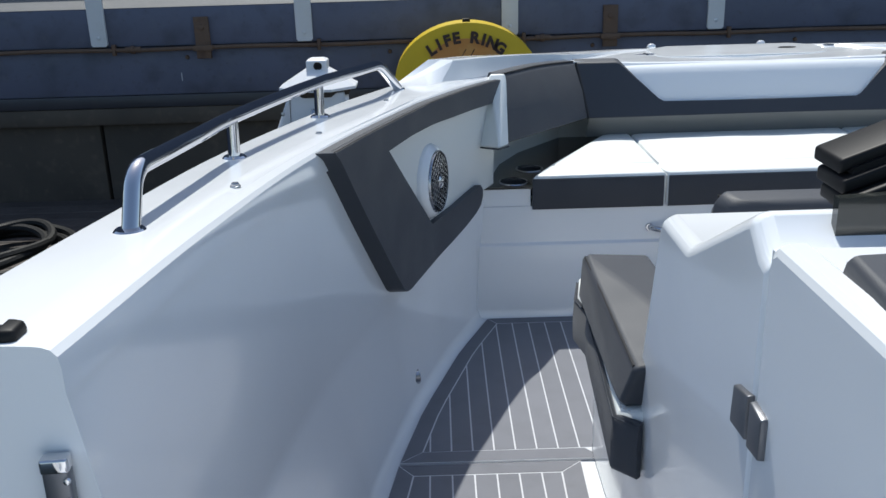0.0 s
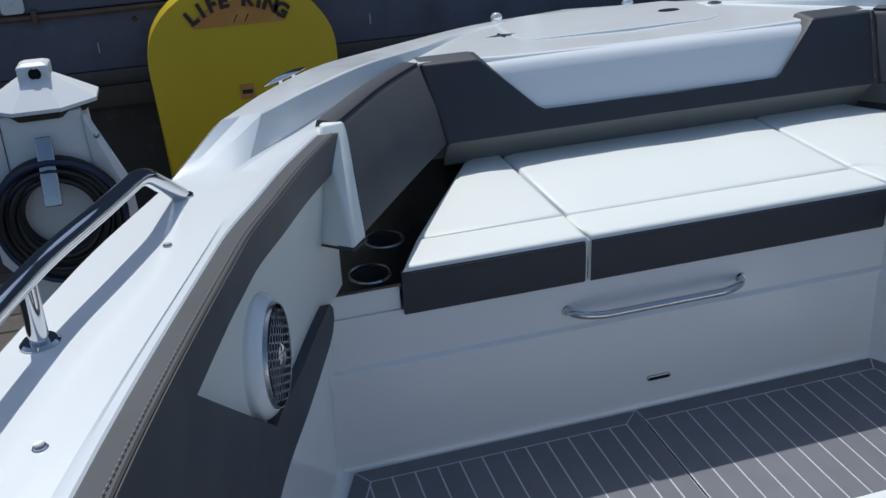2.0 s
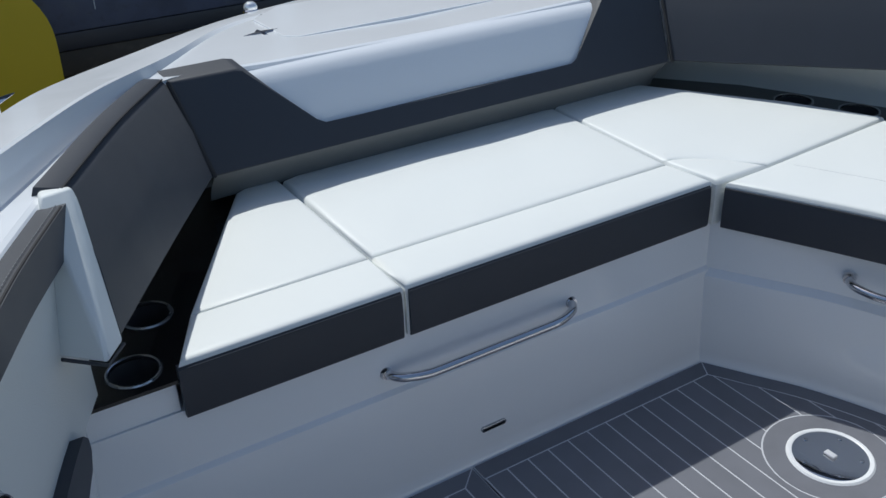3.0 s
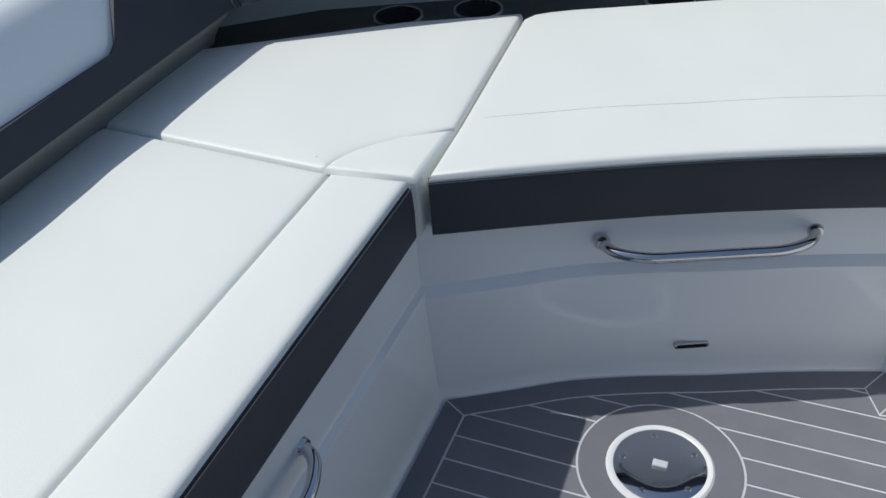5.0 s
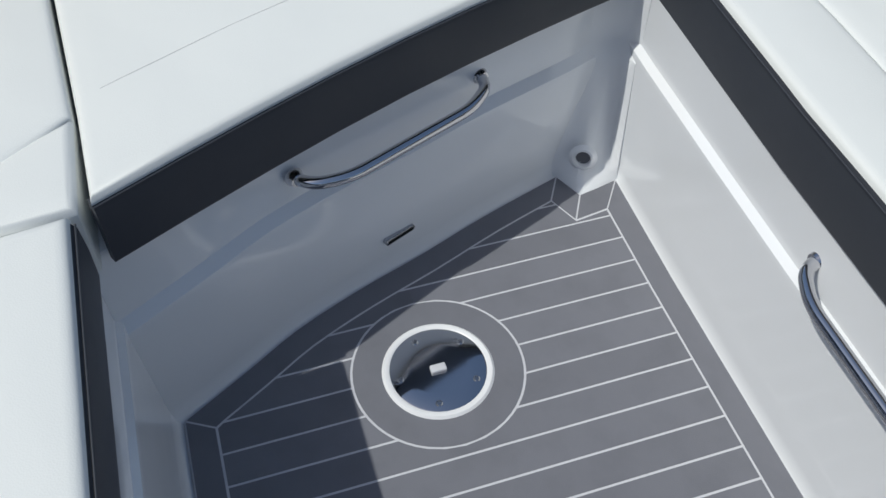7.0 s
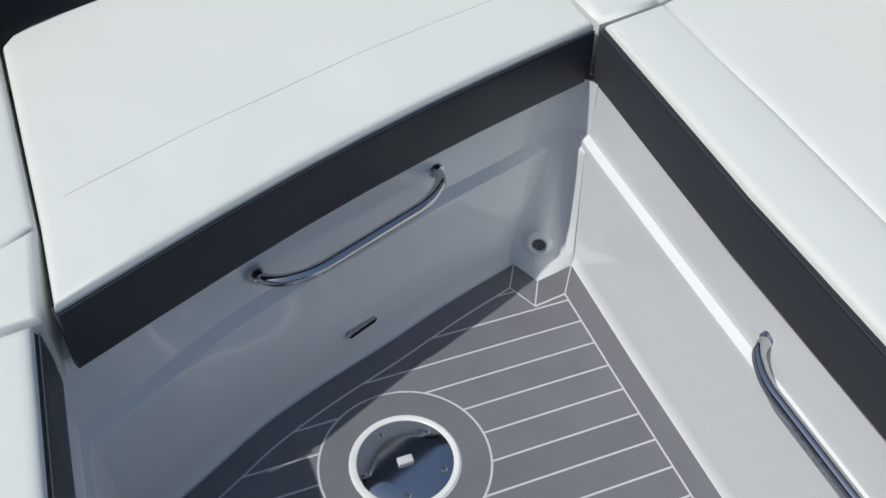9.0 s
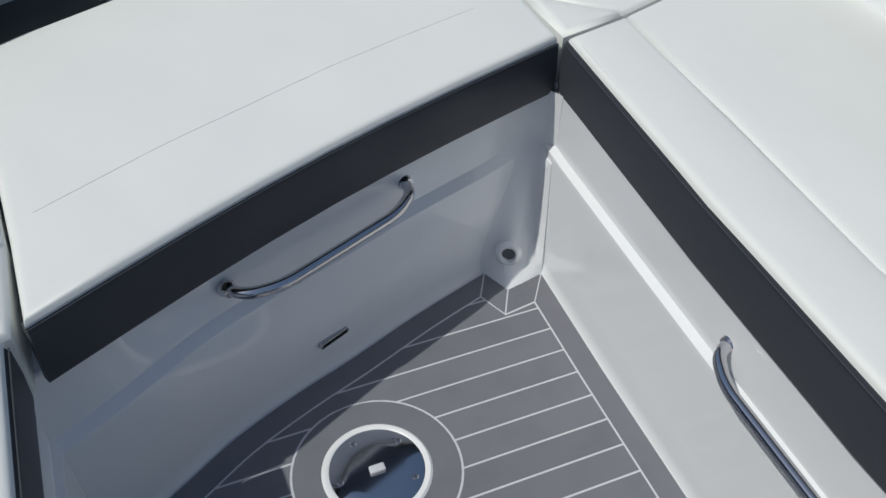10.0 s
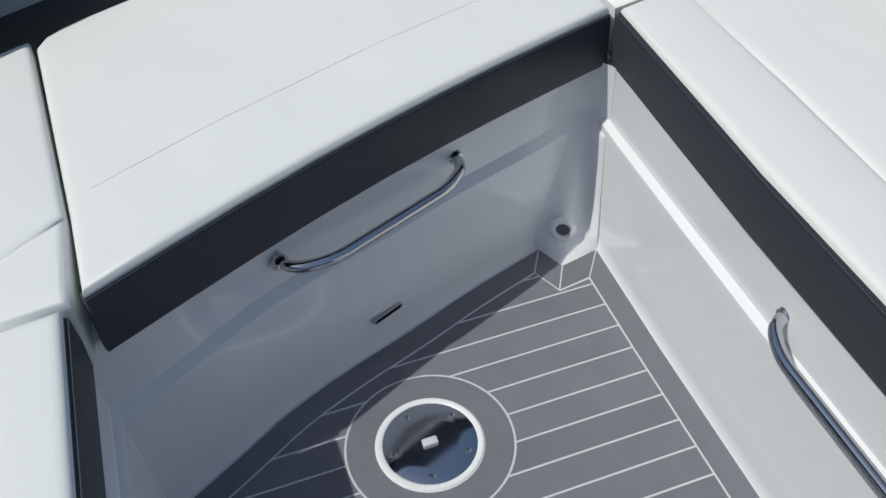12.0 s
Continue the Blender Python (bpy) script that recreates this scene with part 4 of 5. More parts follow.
# side gate at the aft end of the port side
gt = empty("gate_latch")
tagged(gt, "chrome gate latch on the white port side", "latch")
gm = facing((-1.240, -2.047, 0.700), (0.10, -1, 0))
part("body", hull([gm @ Vector((sx * 0.013, sy * 0.052, z)) for sx in (-1, 1) for sy in (-1, 1) for z in (0, 0.016)], 0.004), LATCH, gt)
part("top_cap", hull([gm @ Vector((sx * 0.0135, 0.046 + sy * 0.008, z)) for sx in (-1, 1) for sy in (-1, 1) for z in (0, 0.0175)], 0.003), STEEL, gt, "polished end cap")
for k in range(4):
    part("rivet", lathe([(0, 0.004), (0.003, 0.003), (0.004, 0)], 10, gm @ Matrix.Translation((0.010, 0.03 - 0.022 * k, 0.016))), STEEL, gt)
st = empty("gate_strap")
tagged(st, "black webbing strap end on the gunwale", "strap")
part("webbing", hull([(-1.46, -2.05, 0.860), (-1.46, -1.995, 0.860), (-1.280, -2.036, 0.863), (-1.280, -2.004, 0.863), (-1.46, -2.045, 0.871), (-1.46, -2.0, 0.871), (-1.280, -2.034, 0.871), (-1.280, -2.006, 0.871)], 0.003), BLACKP, st)
part("end_clip", hull([(-1.284, -2.040, 0.862), (-1.284, -2.000, 0.862), (-1.264, -2.036, 0.862), (-1.264, -2.004, 0.862), (-1.284, -2.038, 0.876), (-1.284, -2.002, 0.876), (-1.266, -2.033, 0.875), (-1.266, -2.007, 0.875)], 0.004), BLACKP, st)

# ==== table base ====
tb = empty("table_base")
tagged(tb, "round polished table base plate set in the grey floor", "table base")
tm = Matrix.Translation((0.607, -0.430, 0.0))
part("sealant_ring", lathe([(0.0765, 0.0), (0.0765, 0.0062), (0.079, 0.0078), (0.085, 0.0076), (0.0885, 0.0040), (0.089, 0.0)], 48, tm), PAPER, tb, "white sealant ring")
part("plate", lathe([(0, 0.0062), (0.045, 0.0064), (0.0740, 0.0066), (0.0770, 0.0055), (0.0770, 0)], 48, tm), STEEL, tb, "mirror-polished plate")
for k in range(5):
    a = math.radians(72 * k + 20)
    part("screw", lathe([(0, 0.0085), (0.004, 0.0083), (0.0058, 0.0066)], 12, tm @ Matrix.Translation((0.062 * math.cos(a), 0.062 * math.sin(a), 0))), STEELB, tb)
part("centre_lug", hull([tm @ Vector((sx * 0.007, sy * 0.0125, z)) for sx in (-1, 1) for sy in (-1, 1) for z in (0.006, 0.012)], 0.002), CAULK, tb)

# ==== quay, dock and water ====
bm = prism([(-60, -60), (60, -60), (60, 60), (-60, 60)], -1.35, -1.30)
tagged(part("water", bm, WATER, smooth=False), "dark calm harbour water", "water", kind="structure")


def quay():
    w = empty("wall_quay")
    tagged(w, "long blue-grey painted quay wall with rusted rail", "quay wall", kind="structure")
    part("upper_board", box(-14, 14, 3.0, 3.5, 0.58, 0.815, 0.01), WALLB, w)
    part("lower_board", box(-14, 14, 3.03, 3.5, 0.275, 0.575, 0.01), WALLB, w)
    # Lowest strip of the wall, much darker than the boards above.
    part("wet_board", box(-14, 14, 3.034, 3.5, 0.196, 0.274, 0.006), WALLD, w, "dark foot of the painted wall")
    bm = bmesh.new()
    grid(bm, [[(x, 3.0, 0.815), (x, 3.03, 0.83), (x, 3.32, 0.95), (x, 3.34, 1.25), (x, 6.0, 1.3)] for x in np.linspace(-14, 14, 8)])
    part("coping", bm, WALLG, w, "weathered grey coping")
    bm = tube([(x, 2.985 + 0.004 * math.sin(x * 3), 0.565 + 0.004 * math.sin(x * 5.3)) for x in np.linspace(-14, 14, 90)], 0.013, 8)
    # Unseen walls, added to close the place and darken reflections in the rail.
    part("back_wall", box(-16, 16, 7.0, 7.3, -1.5, 6.5), WALLB, w)
    part("side_wall", box(-9.3, -9.0, -12, 7, -1.5, 1.1), WALLB, w)
    part("rusted_rail", bm, RUST, w, "rusted pipe rail")
    for k in range(-3, 5):
        x = -1.68 + 1.27 * k
        part("rail_hook", box(x + 0.075, x + 0.097, 2.962, 3.0, 0.532, 0.600, 0.004), RUST, w, "dark rusted hook under the rail")
        part("board_bolt", lathe([(0, 0.016), (0.010, 0.014), (0.014, 0.0)], 10, facing((x + 0.52, 3.03, 0.505), (0, -1, 0))), RUST, w, "dark rusted bolt head")
        part("board_scar", box(x + 0.33 + 0.07 * (k % 3), x + 0.334 + 0.07 * (k % 3), 3.027, 3.03, 0.36, 0.41), STRIP, w, "pale scratch in the paint")
        if k % 2:
            sleeve = [(0.013, -0.045), (0.019, -0.043), (0.019, -0.012), (0.025, -0.010), (0.025, 0.012), (0.019, 0.014), (0.019, 0.05), (0.013, 0.052)]
            part("rail_sleeve", lathe(sleeve, 12, facing((x + 0.20, 2.985, 0.565), (1, 0, 0))), RUST, w, "rusted coupling sleeve")
    for k in range(-7, 8):
        part("timber_pile", box(k * 1.3 - 0.45, k * 1.3 + 0.83, 3.10, 3.5, -1.5, 0.19, 0.012), BROWN, w)
    part("waler", box(-14, 14, 3.04, 3.2, 0.085, 0.195, 0.01), BROWN, w)
    return w


quay()


def strap(x):
    s = empty("quay_strap")
    tagged(s, "white painted steel strap hanging on the quay wall", "strap", "quay straps")
    poly = [(-0.052, 1.3), (-0.050, 0.60), (-0.040, 0.588), (0.040, 0.588), (0.050, 0.60), (0.052, 1.3)]
    bm = prism([(x + a, z) for a, z in poly], 0, 0.02)
    for v in bm.verts:
        v.co = (v.co.x, 2.998 - v.co.z, v.co.y)
    part("plate", bm, STRIP, s, smooth=False)
    bolt = lathe([(0, 0.008), (0.008, 0.006), (0.012, 0.0)], 10, facing((x, 2.978, 0.64), (0, -1, 0)))
    part("bolt", bolt, STRIP, s)
    return s


for k in range(-3, 5):
    strap(-1.68 + 1.27 * k)


def bracket(x):
    s = empty("rail_bracket")
    tagged(s, "rusted steel bracket holding the quay rail", "bracket", "rail brackets")
    part("plate", box(x - 0.045, x + 0.045, 2.972, 2.999, 0.50, 0.752, 0.004), RUST, s)
    part("bolt", lathe([(0, 0.012), (0.016, 0.010), (0.020, 0.0)], 10, facing((x, 2.972, 0.69), (0, -1, 0))), RUST, s)
    part("clamp", box(x - 0.06, x + 0.06, 2.955, 2.985, 0.548, 0.582, 0.004), RUST, s)
    return s


for x in (-4.83, -2.31, 0.21, 2.73):
    bracket(x)

DOCK = -0.42


def dock():
    d = empty("dock")
    tagged(d, "weathered timber finger dock beside the boat", "dock", kind="structure")
    part("bearer", box(-1.30, -1.16, 0.6, 2.9, DOCK - 0.2, DOCK - 0.03), BROWN, d)
    y = 0.62
    while y < 3.0:
        ob = part("plank", box(-6.0, -0.2, y, y + 0.138, DOCK - 0.03, DOCK, 0.004, 1), PLANK, d)
        ob.rotation_euler = (0, 0, random.uniform(-0.0008, 0.0008))
        y += 0.146
    return d


dock()


def life_ring_board():
    r = empty("life_ring_cabinet")
    tagged(r, "yellow life ring cabinet on the dock", "life ring cabinet")
    cx, y0, hw, ztop = -0.690, 2.6, 0.428, 0.706
    out = []
    rad = hw
    zc = ztop - rad * 0.80
    for k in range(25):
        a = math.pi * k / 24
        out.append((cx + rad * math.cos(a), zc + rad * 0.80 * math.sin(a)))
    out += [(cx - rad * 1.0, zc - 0.05), (cx - rad * 0.96, -0.42), (cx + rad * 0.96, -0.42), (cx + rad * 1.0, zc - 0.05)]
    bm = bmesh.new()
    fr = [bm.verts.new((x, y0, z)) for x, z in out]
    bk = [bm.verts.new((x, y0 + 0.20, z)) for x, z in out]
    bm.faces.new(fr)
    bm.faces.new(bk[::-1])
    for i in range(len(out)):
        j = (i + 1) % len(out)
        bm.faces.new((fr[i], bk[i], bk[j], fr[j]))
    bmesh.ops.bevel(bm, geom=[e for e in bm.edges if e.verts[0] in fr and e.verts[1] in fr], offset=0.03, segments=4, profile=0.5, affect="EDGES")
    part("shell", bm, YELLOW, r, angle=50)
    # orange label: a low arc with a flat foot
    lab = []
    for k in range(17):
        a = math.radians(155 - 130 * k / 16)
        lab.append((cx - 0.006 + 0.225 * math.cos(a) * 1.05, 0.452 + 0.165 * math.sin(a)))
    lab = [(cx - 0.205, 0.508)] + lab + [(cx + 0.205, 0.508)]
    bm = bmesh.new()
    vs = [bm.verts.new((x, y0 - 0.003, z)) for x, z in lab]
    bm.faces.new(vs)
    ext = bmesh.ops.extrude_face_region(bm, geom=bm.faces[:])
    for v in ext["geom"]:
        if isinstance(v, bmesh.types.BMVert):
            v.co.y -= 0.003
    part("label_plate", bm, ORANGE, r, "faded orange arched label", smooth=False)
    text = "LIFE RING"
    for k, ch in enumerate(text):
        if ch == " ":
            continue
        a = math.radians(90 + 37 * (1 - 2 * k / (len(text) - 1)))
        cu = bpy.data.curves.new("letter", "FONT")
        cu.body, cu.size, cu.extrude, cu.align_x, cu.align_y, cu.offset = ch, 0.087, 0.002, "CENTER", "CENTER", 0.0045
        ob = new("letter", cu)
        ob.data.materials.append(DKBRN)
        ob.parent = r
        R = 0.330
        ob.matrix_world = Matrix.Translation((cx - 0.008 + R * math.cos(a), y0 - 0.009, 0.292 + R * math.sin(a))) @ pose(0, 0, 0, 90, 0, 0) @ pose(0, 0, 0, 0, 0, (math.degrees(a) - 90) * 0.85)
    for x in (cx - 0.03, cx + 0.02):
        part("emblem_bar", hull([(x, y0 - 0.008, 0.52), (x + 0.02, y0 - 0.008, 0.555), (x + 0.012, y0 - 0.004, 0.52), (x + 0.032, y0 - 0.004, 0.555)]), DKBRN, r)
    part("sticker", box(cx - 0.043, cx + 0.025, y0 - 0.006, y0 - 0.001, 0.165, 0.235), ORANGE, r, "small brown sticker", smooth=False)
    part("sticker_bar", box(cx - 0.033, cx + 0.015, y0 - 0.009, y0 - 0.005, 0.190, 0.210), DKBRN, r, smooth=False)
    part("red_patch", box(cx + 0.27, cx + 0.40, y0 - 0.006, y0 - 0.001, -0.03, 0.06), REDP, r, "red label patch", smooth=False)
    part("top_catch", box(cx - 0.022, cx + 0.022, y0 + 0.05, y0 + 0.09, ztop - 0.01, ztop + 0.018, 0.004), BLACKP, r)
    return r


life_ring_board()


def power_pedestal():
    p = empty("dock_pedestal")
    tagged(p, "white dock service pedestal with a coiled hose", "service pedestal")
    cx, cy = -1.425, 1.53
    def ring(rx, ry, z, n=8):
        return [(cx + rx * math.cos(2 * math.pi * (k + 0.5) / n), cy + ry * math.sin(2 * math.pi * (k + 0.5) / n), z) for k in range(n)]
    bm = bmesh.new()
    grid(bm, [ring(0.193, 0.17, 0.530), ring(0.193, 0.17, 0.542), ring(0.055, 0.055, 0.622), ring(0.001, 0.001, 0.622)], close=True)
    part("roof", bm, PEDW, p, "faceted white metal roof", smooth=False)
    # Roof underside in the dark brown timber colour, unlike the white roof.
    bm = bmesh.new()
    grid(bm, [ring(0.15, 0.13, 0.50), ring(0.175, 0.155, 0.531)], close=True)
    part("eave", bm, BROWN, p, "dark underside of the roof", smooth=False)
    part("lamp_housing", hull([(cx + a * 0.048, cy + b2 * 0.05, z) for a in (-1, 1) for b2 in (-1, 1) for z in (0.60, 0.658)] + [(cx + a * 0.03, cy + b2 * 0.03, 0.667) for a in (-1, 1) for b2 in (-1, 1)], 0.004), PEDW, p)
    part("lamp_lens", lathe([(0, 0.010), (0.011, 0.009), (0.014, 0.004), (0.018, 0.006), (0.020, 0.0)], 20, facing((cx + 0.006, cy - 0.050, 0.634), (0, -1, 0))), BLACKP, p, "round dark lens")
    part("cabinet", hull([(cx + a * 0.125, cy + b2 * 0.11, 0.52) for a in (-1, 1) for b2 in (-1, 1)] + [(cx + a * 0.15, cy + b2 * 0.12, DOCK) for a in (-1, 1) for b2 in (-1, 1)], 0.006), PEDW, p)
    for s in (-1, 1):
        part("side_flange", hull([(cx + s * 0.125, cy - 0.12, 0.50), (cx + s * 0.13, cy - 0.12, 0.50), (cx + s * 0.235, cy - 0.10, 0.26), (cx + s * 0.215, cy - 0.13, 0.24), (cx + s * 0.14, cy - 0.12, -0.1), (cx + s * 0.14, cy - 0.09, 0.50), (cx + s * 0.24, cy - 0.06, 0.0)], 0.003), PEDW, p)
        part("bolt", lathe([(0, 0.006), (0.008, 0.004), (0.010, 0)], 10, facing((cx + s * 0.160, cy - 0.128, 0.43), (0, -1, 0))), STEELB, p)
    part("hose_hanger", hull([(cx - 0.025, cy - 0.16, 0.455), (cx + 0.025, cy - 0.16, 0.455), (cx - 0.025, cy - 0.15, 0.455), (cx + 0.025, cy - 0.15, 0.455), (cx - 0.028, cy - 0.26, 0.255), (cx + 0.028, cy - 0.26, 0.255), (cx - 0.028, cy - 0.25, 0.250), (cx + 0.028, cy - 0.25, 0.250), (cx - 0.02, cy - 0.11, 0.40), (cx + 0.02, cy - 0.11, 0.40)], 0.005), STEELB, p, "grey hose hanger")
    for k in range(16):
        r = 0.115 + 0.0058 * k + random.uniform(-0.004, 0.004)
        yy = cy - 0.15 - 0.020 * (k % 3) - random.uniform(0, 0.008)
        pts = [(cx + r * math.cos(a), yy + 0.008 * math.sin(2 * a + k), 0.375 - 0.205 + (0.205 - r) * 0.25 + r * 1.05 * math.sin(a)) for a in (2 * math.pi * j / 36 for j in range(37))]
        part("hose_loop", tube(pts, 0.0105, 8, cap=False), HOSEB if k % 5 == 4 else HOSE, p, "coiled rubber hose")
    return p


power_pedestal()

pl = empty("dock_plate")
tagged(pl, "small white number plate on the dock planks", "plate")
part("plate", prism([(-2.455, 2.12), (-2.345, 2.12), (-2.345, 2.29), (-2.455, 2.29)], DOCK + 0.001, DOCK + 0.006), PAPER, pl, smooth=False)
for k in range(3):
    part("bar", box(-2.440 + 0.033 * k, -2.420 + 0.033 * k, 2.155, 2.255, DOCK + 0.006, DOCK + 0.008), BLACKP, pl, smooth=False)

rp = tagged(empty("mooring_rope"), "coiled black mooring rope lying on the dock", "rope")
for k in range(5):
    r = 0.30 - 0.024 * k
    pts = [(-3.28 + r * math.cos(a) * 1.2 + 0.05 * (k % 3), 1.86 + r * math.sin(a) * 1.6 - 0.06 * (k % 2), DOCK + 0.026 + 0.024 * k + 0.01 * math.sin(3 * a + k)) for a in (2 * math.pi * j / 40 for j in range(41))]
    part("coil", tube(pts, 0.024, 8, cap=False), ROPE, rp)


# ==== foam deck panels ====
def clip(poly, nx, ny, d):
    """Keep the side where nx*x + ny*y >= d."""
    out = []
    for (x0, y0), (x1, y1) in zip(poly, poly[1:] + poly[:1]):
        a, b = nx * x0 + ny * y0 - d, nx * x1 + ny * y1 - d
        if a >= 0:
            out.append((x0, y0))
        if a * b < 0:
            t = a / (a - b)
            out.append((x0 + t * (x1 - x0), y0 + t * (y1 - y0)))
    return out


deck = empty("foam_deck")
tagged(deck, "grey plank-pattern foam deck mat with pale lines", "deck mat", kind="structure")
Z0, Z1 = 0.0, 0.0035
GAP = 0.0019


def piece(poly, name="plank"):
    if len(poly) < 3 or area_of(poly) < 2e-5:
        return
    bm = bmesh.new()
    lo = [bm.verts.new((x, y, Z0 - 0.001)) for x, y in poly]
    hi = [bm.verts.new((x, y, Z1)) for x, y in poly]
    bm.faces.new(hi)
    for i in range(len(poly)):
        j = (i + 1) % len(poly)
        bm.faces.new((lo[i], lo[j], hi[j], hi[i]))
    part(name, bm, EVA, deck, smooth=False)


def shrink(poly, g):
    """Move the edges of a convex, anticlockwise polygon inwards by g."""
    p = list(poly)
    if sum(a[0] * b[1] - a[1] * b[0] for a, b in zip(p, p[1:] + p[:1])) < 0:
        p = p[::-1]
    out = p
    for (x0, y0), (x1, y1) in zip(p, p[1:] + p[:1]):
        l = math.hypot(x1 - x0, y1 - y0)
        if l < 1e-6:
            continue
        nx, ny = -(y1 - y0) / l, (x1 - x0) / l
        out = clip(out, nx, ny, nx * x0 + ny * y0 + g)
        if not out:
            return []
    return out


CX, CY, CR = 0.607, -0.430, 0.136


def planks(inner, X_REF=0.775, PITCH=0.0535):
    xs = [p[0] for p in inner]
    k0, k1 = math.floor((min(xs) - X_REF) / PITCH), math.ceil((max(xs) - X_REF) / PITCH)
    for k in range(k0, k1):
        a, b = X_REF + k * PITCH + GAP, X_REF + (k + 1) * PITCH - GAP
        q = clip(clip(inner, 1, 0, a), -1, 0, -b)
        if len(q) < 3:
            continue
        if b < CX - CR or a > CX + CR or min(p[1] for p in inner) < -0.9:
            piece(q)
            continue
        for s in (1, -1):
            h = clip(q, 0, s, s * CY)
            if len(h) < 3:
                continue
            xs_ = sorted({round(p[0], 6) for p in h} | {lo for lo in (CX - CR - GAP, CX + CR + GAP) if min(p[0] for p in h) < lo < max(p[0] for p in h)} | {min(p[0] for p in h) + (max(p[0] for p in h) - min(p[0] for p in h)) * j / 6 for j in range(7)})
            run = []
            for x in xs_:
                x = min(max(x, min(p[0] for p in h) + 1e-5), max(p[0] for p in h) - 1e-5)
                cut = []
                for (x0, y0), (x1, y1) in zip(h, h[1:] + h[:1]):
                    if (x0 - x) * (x1 - x) < 0:
                        cut.append(y0 + (y1 - y0) * (x - x0) / (x1 - x0))
                if not cut:
                    continue
                far = max(cut, key=lambda v: s * v)
                dy = math.sqrt(max((CR + GAP) ** 2 - (x - CX) ** 2, 0)) if abs(x - CX) < CR + GAP else 0
                if s * (far - CY) > dy + 0.001:
                    run.append((x, CY + s * dy, far))
            if len(run) > 1:
                piece([(x, n_) for x, n_, f_ in run] + [(x, f_) for x, n_, f_ in run[::-1]])


def band(outer, inner):
    """One long border plank between two plan lines of equally many points."""
    o = [(a[0] + (b[0] - a[0]) * 0.03, a[1] + (b[1] - a[1]) * 0.03) for a, b in zip(outer, inner)]
    i = [(b[0] + (a[0] - b[0]) * 0.045, b[1] + (a[1] - b[1]) * 0.045) for a, b in zip(outer, inner)]
    # small gap at both mitred ends
    def nudge(p, towards):
        l = math.hypot(towards[0] - p[0], towards[1] - p[1])
        return (p[0] + (towards[0] - p[0]) * GAP / l, p[1] + (towards[1] - p[1]) * GAP / l)
    o2, i2 = o[:], i[:]
    o2[0], i2[0], o2[-1], i2[-1] = nudge(o[0], o[1]), nudge(i[0], i[1]), nudge(o[-1], o[-2]), nudge(i[-1], i[-2])
    piece(o2 + i2[::-1], "border_plank")


SPLIT = -0.030
S_MAT = [(x - 0.004, y) for x, y in [tuple(p) for p in hermite(S_FLOOR, 3)]]
S_INN = []
for k, (x, y) in enumerate(S_MAT):
    a, b = S_MAT[max(k - 1, 0)], S_MAT[min(k + 1, len(S_MAT) - 1)]
    l = math.hypot(b[0] - a[0], b[1] - a[1])
    S_INN.append((x + (b[1] - a[1]) / l * 0.043, y - (b[0] - a[0]) / l * 0.043))
S_INN[0], S_INN[-1] = (S_INN[0][0] + 0.012, -0.084), (0.893, -0.735)
front_o, front_i = [(SPLIT, -0.040), S_MAT[0]], [(SPLIT, -0.084), S_INN[0]]
aft_o, aft_i = [(0.909, -0.871), (0.66, -0.865), (SPLIT, -0.861)], [(0.844, -0.825), (0.66, -0.822), (SPLIT, -0.819)]
notch_o, notch_i = [(0.892, -0.792), (0.909, -0.871)], [(0.835, -0.760), (0.844, -0.825)]
band(front_o, front_i)
band(S_MAT, S_INN)
band([S_MAT[-1], (0.892, -0.792)], [S_INN[-1], (0.835, -0.760)])
band(notch_o, notch_i)
band(aft_o, aft_i)
out_a = [(SPLIT, -0.040)] + S_MAT + [(0.892, -0.792), (0.909, -0.871), (0.66, -0.865), (SPLIT, -0.861)]
inn_a = [(SPLIT, -0.084 - GAP)] + [(x - GAP, y) for x, y in S_INN[1:]] + [(0.835 - GAP, -0.760), (0.844 - GAP, -0.825 + GAP), (0.66, -0.822 + GAP), (SPLIT, -0.819 + GAP)]
inn_a[1:1] = [(S_INN[0][0] - GAP, -0.084 - GAP)]
planks(inn_a)
piece([(CX + (CR - GAP) * math.cos(2 * math.pi * j / 48), CY + (CR - GAP) * math.sin(2 * math.pi * j / 48)) for j in range(48)], "round_pad")
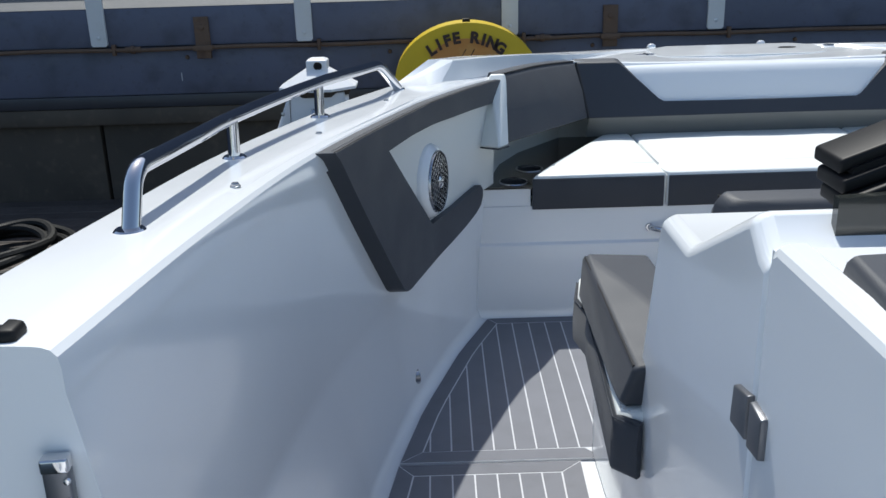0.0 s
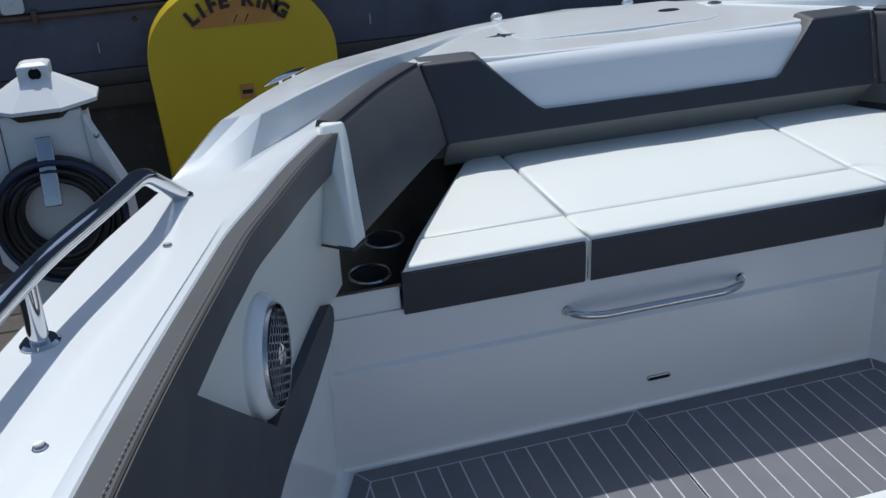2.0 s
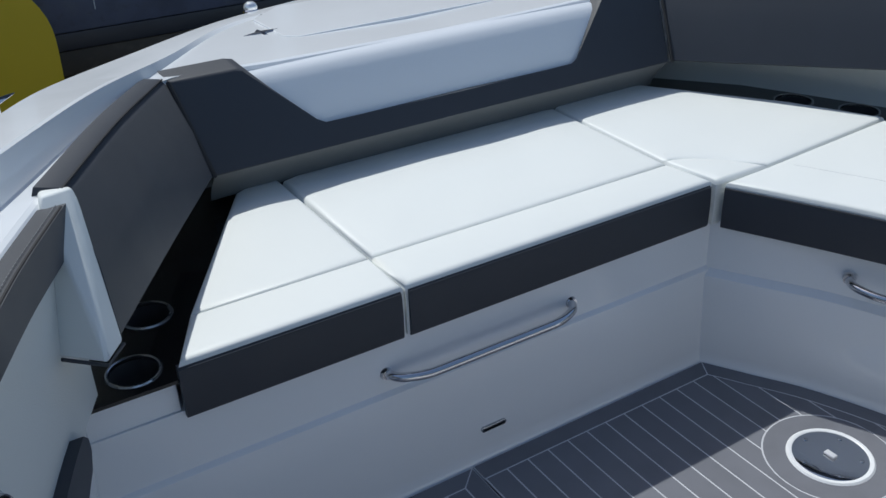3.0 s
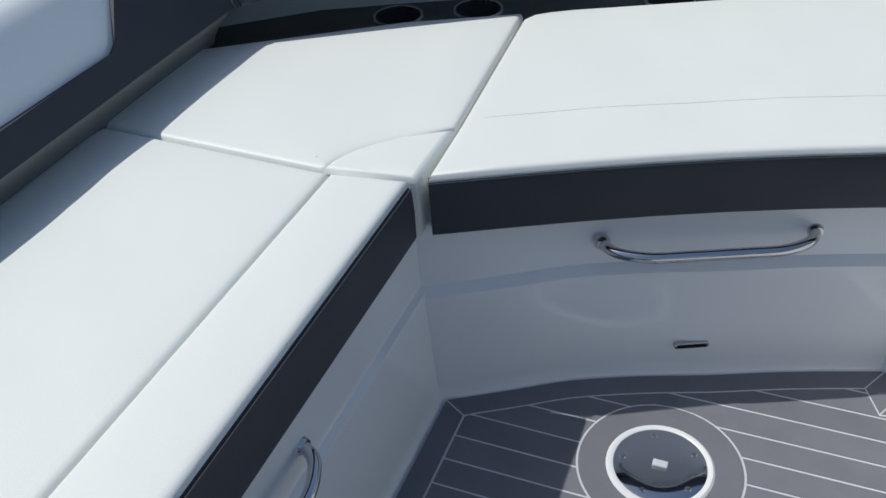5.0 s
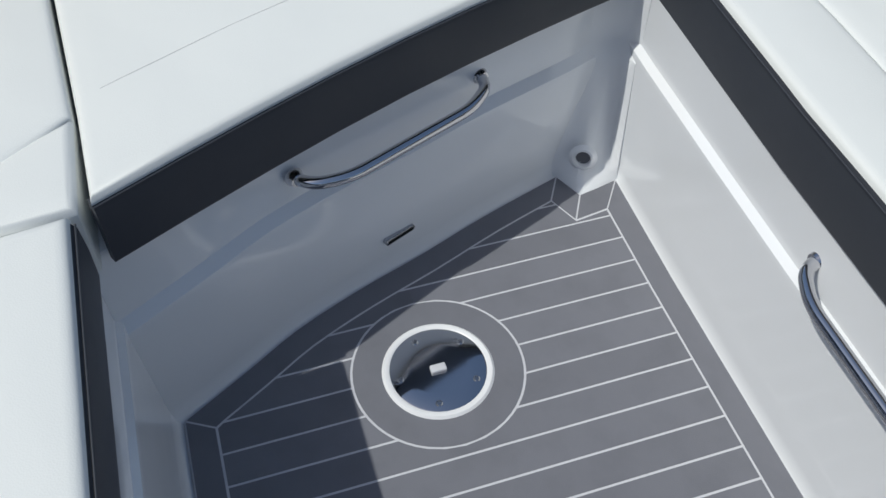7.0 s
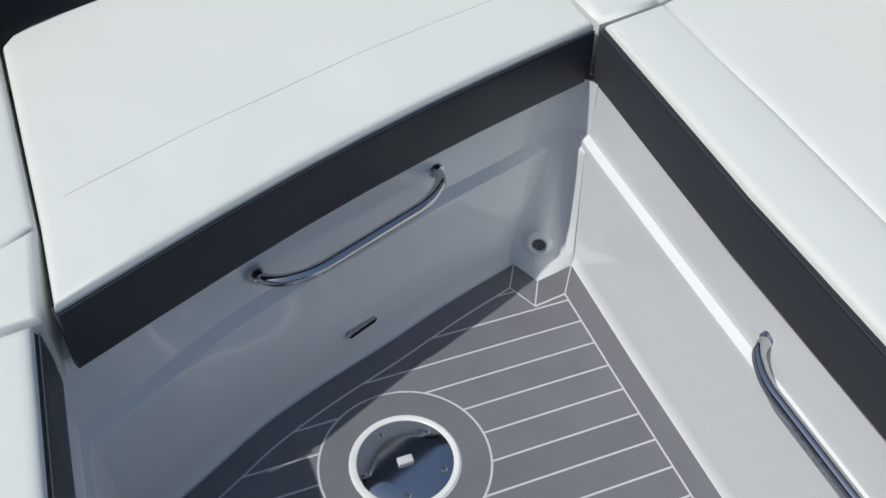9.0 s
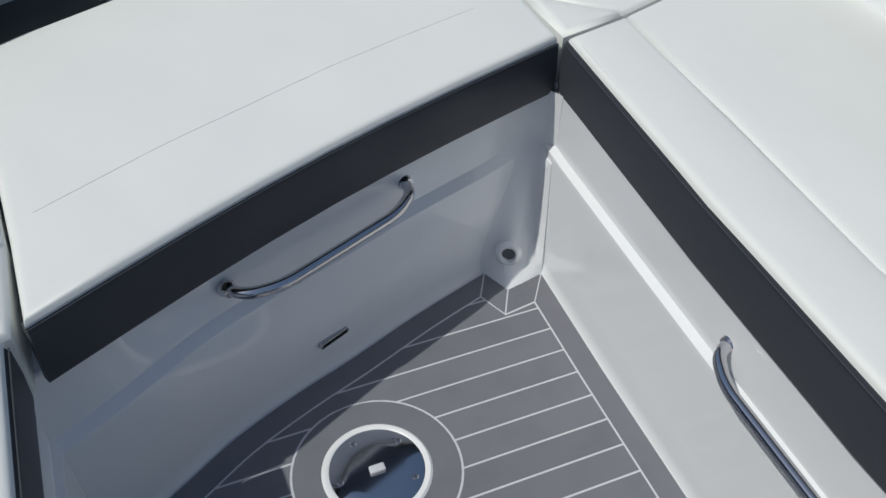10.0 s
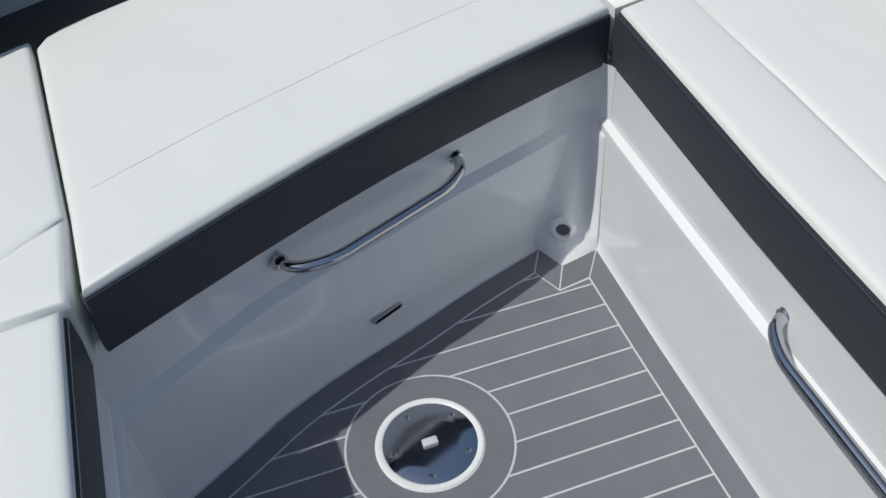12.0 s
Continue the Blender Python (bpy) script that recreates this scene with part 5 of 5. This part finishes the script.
# walkway panel
ys = [-0.042, -0.084] + [-0.13 - 0.09 * k for k in range(8)] + [-0.848, -0.896]
edge_o = [(f_at(y) + 0.026, y) for y in (ys[0], *ys[2:-2], ys[-1])]
edge_i = [(f_at(y) + 0.072, y) for y in (ys[1], *ys[2:-2], ys[-2])]
band(edge_o[::-1], edge_i[::-1])
band([edge_o[0], (SPLIT - 0.004, -0.042)], [edge_i[0], (SPLIT - 0.048, -0.084)])
band([(SPLIT - 0.004, -0.042), (SPLIT - 0.004, -0.850)], [(SPLIT - 0.048, -0.084), (SPLIT - 0.048, -0.812)])
band([edge_o[-1], (-0.49, -0.896)], [edge_i[-1], (-0.53, -0.848)])
out_b = edge_o + [(-0.49, -0.896), (-0.49, -0.850), (SPLIT - 0.004, -0.850), (SPLIT - 0.004, -0.042)]
planks([(x + GAP, y - GAP * (k == 0)) for k, (x, y) in enumerate(edge_i)] + [(-0.49, -0.848 + GAP), (SPLIT - 0.048 - GAP, -0.848 + GAP), (SPLIT - 0.048 - GAP, -0.084 - GAP)], -0.595, 0.0525)
# aft panel
ys = [-0.906, -0.953, -1.1, -1.4, -1.8, -2.4, -3.0, -3.15, -3.2]
edge_o = [(f_at(y) + 0.026, y) for y in (ys[0], *ys[2:-2], ys[-1])]
edge_i = [(f_at(y) + 0.072, y) for y in (ys[1], *ys[2:-2], ys[-2])]
band(edge_o[::-1], edge_i[::-1])
band([edge_o[0], (-0.548, -0.906)], [edge_i[0], (-0.60, -0.953)])
band([(-0.548, -0.906), (-0.60, -3.2)], [(-0.60, -0.953), (-0.645, -3.15)])
out_c = edge_o + [(-0.60, -3.2), (-0.548, -0.906)]
planks([(x + GAP, y - GAP * (k == 0)) for k, (x, y) in enumerate(edge_i)] + [(-0.645, -3.15), (-0.60 - GAP, -0.953 - GAP)], -0.595, 0.0525)
# pale base sheets that show in the grooves
for poly in (out_a, out_b, out_c):
    bm = prism(poly, -0.002, Z1 - 0.0006)
    part("base_sheet", bm, CAULK, deck, "pale caulk-coloured backing", smooth=False)
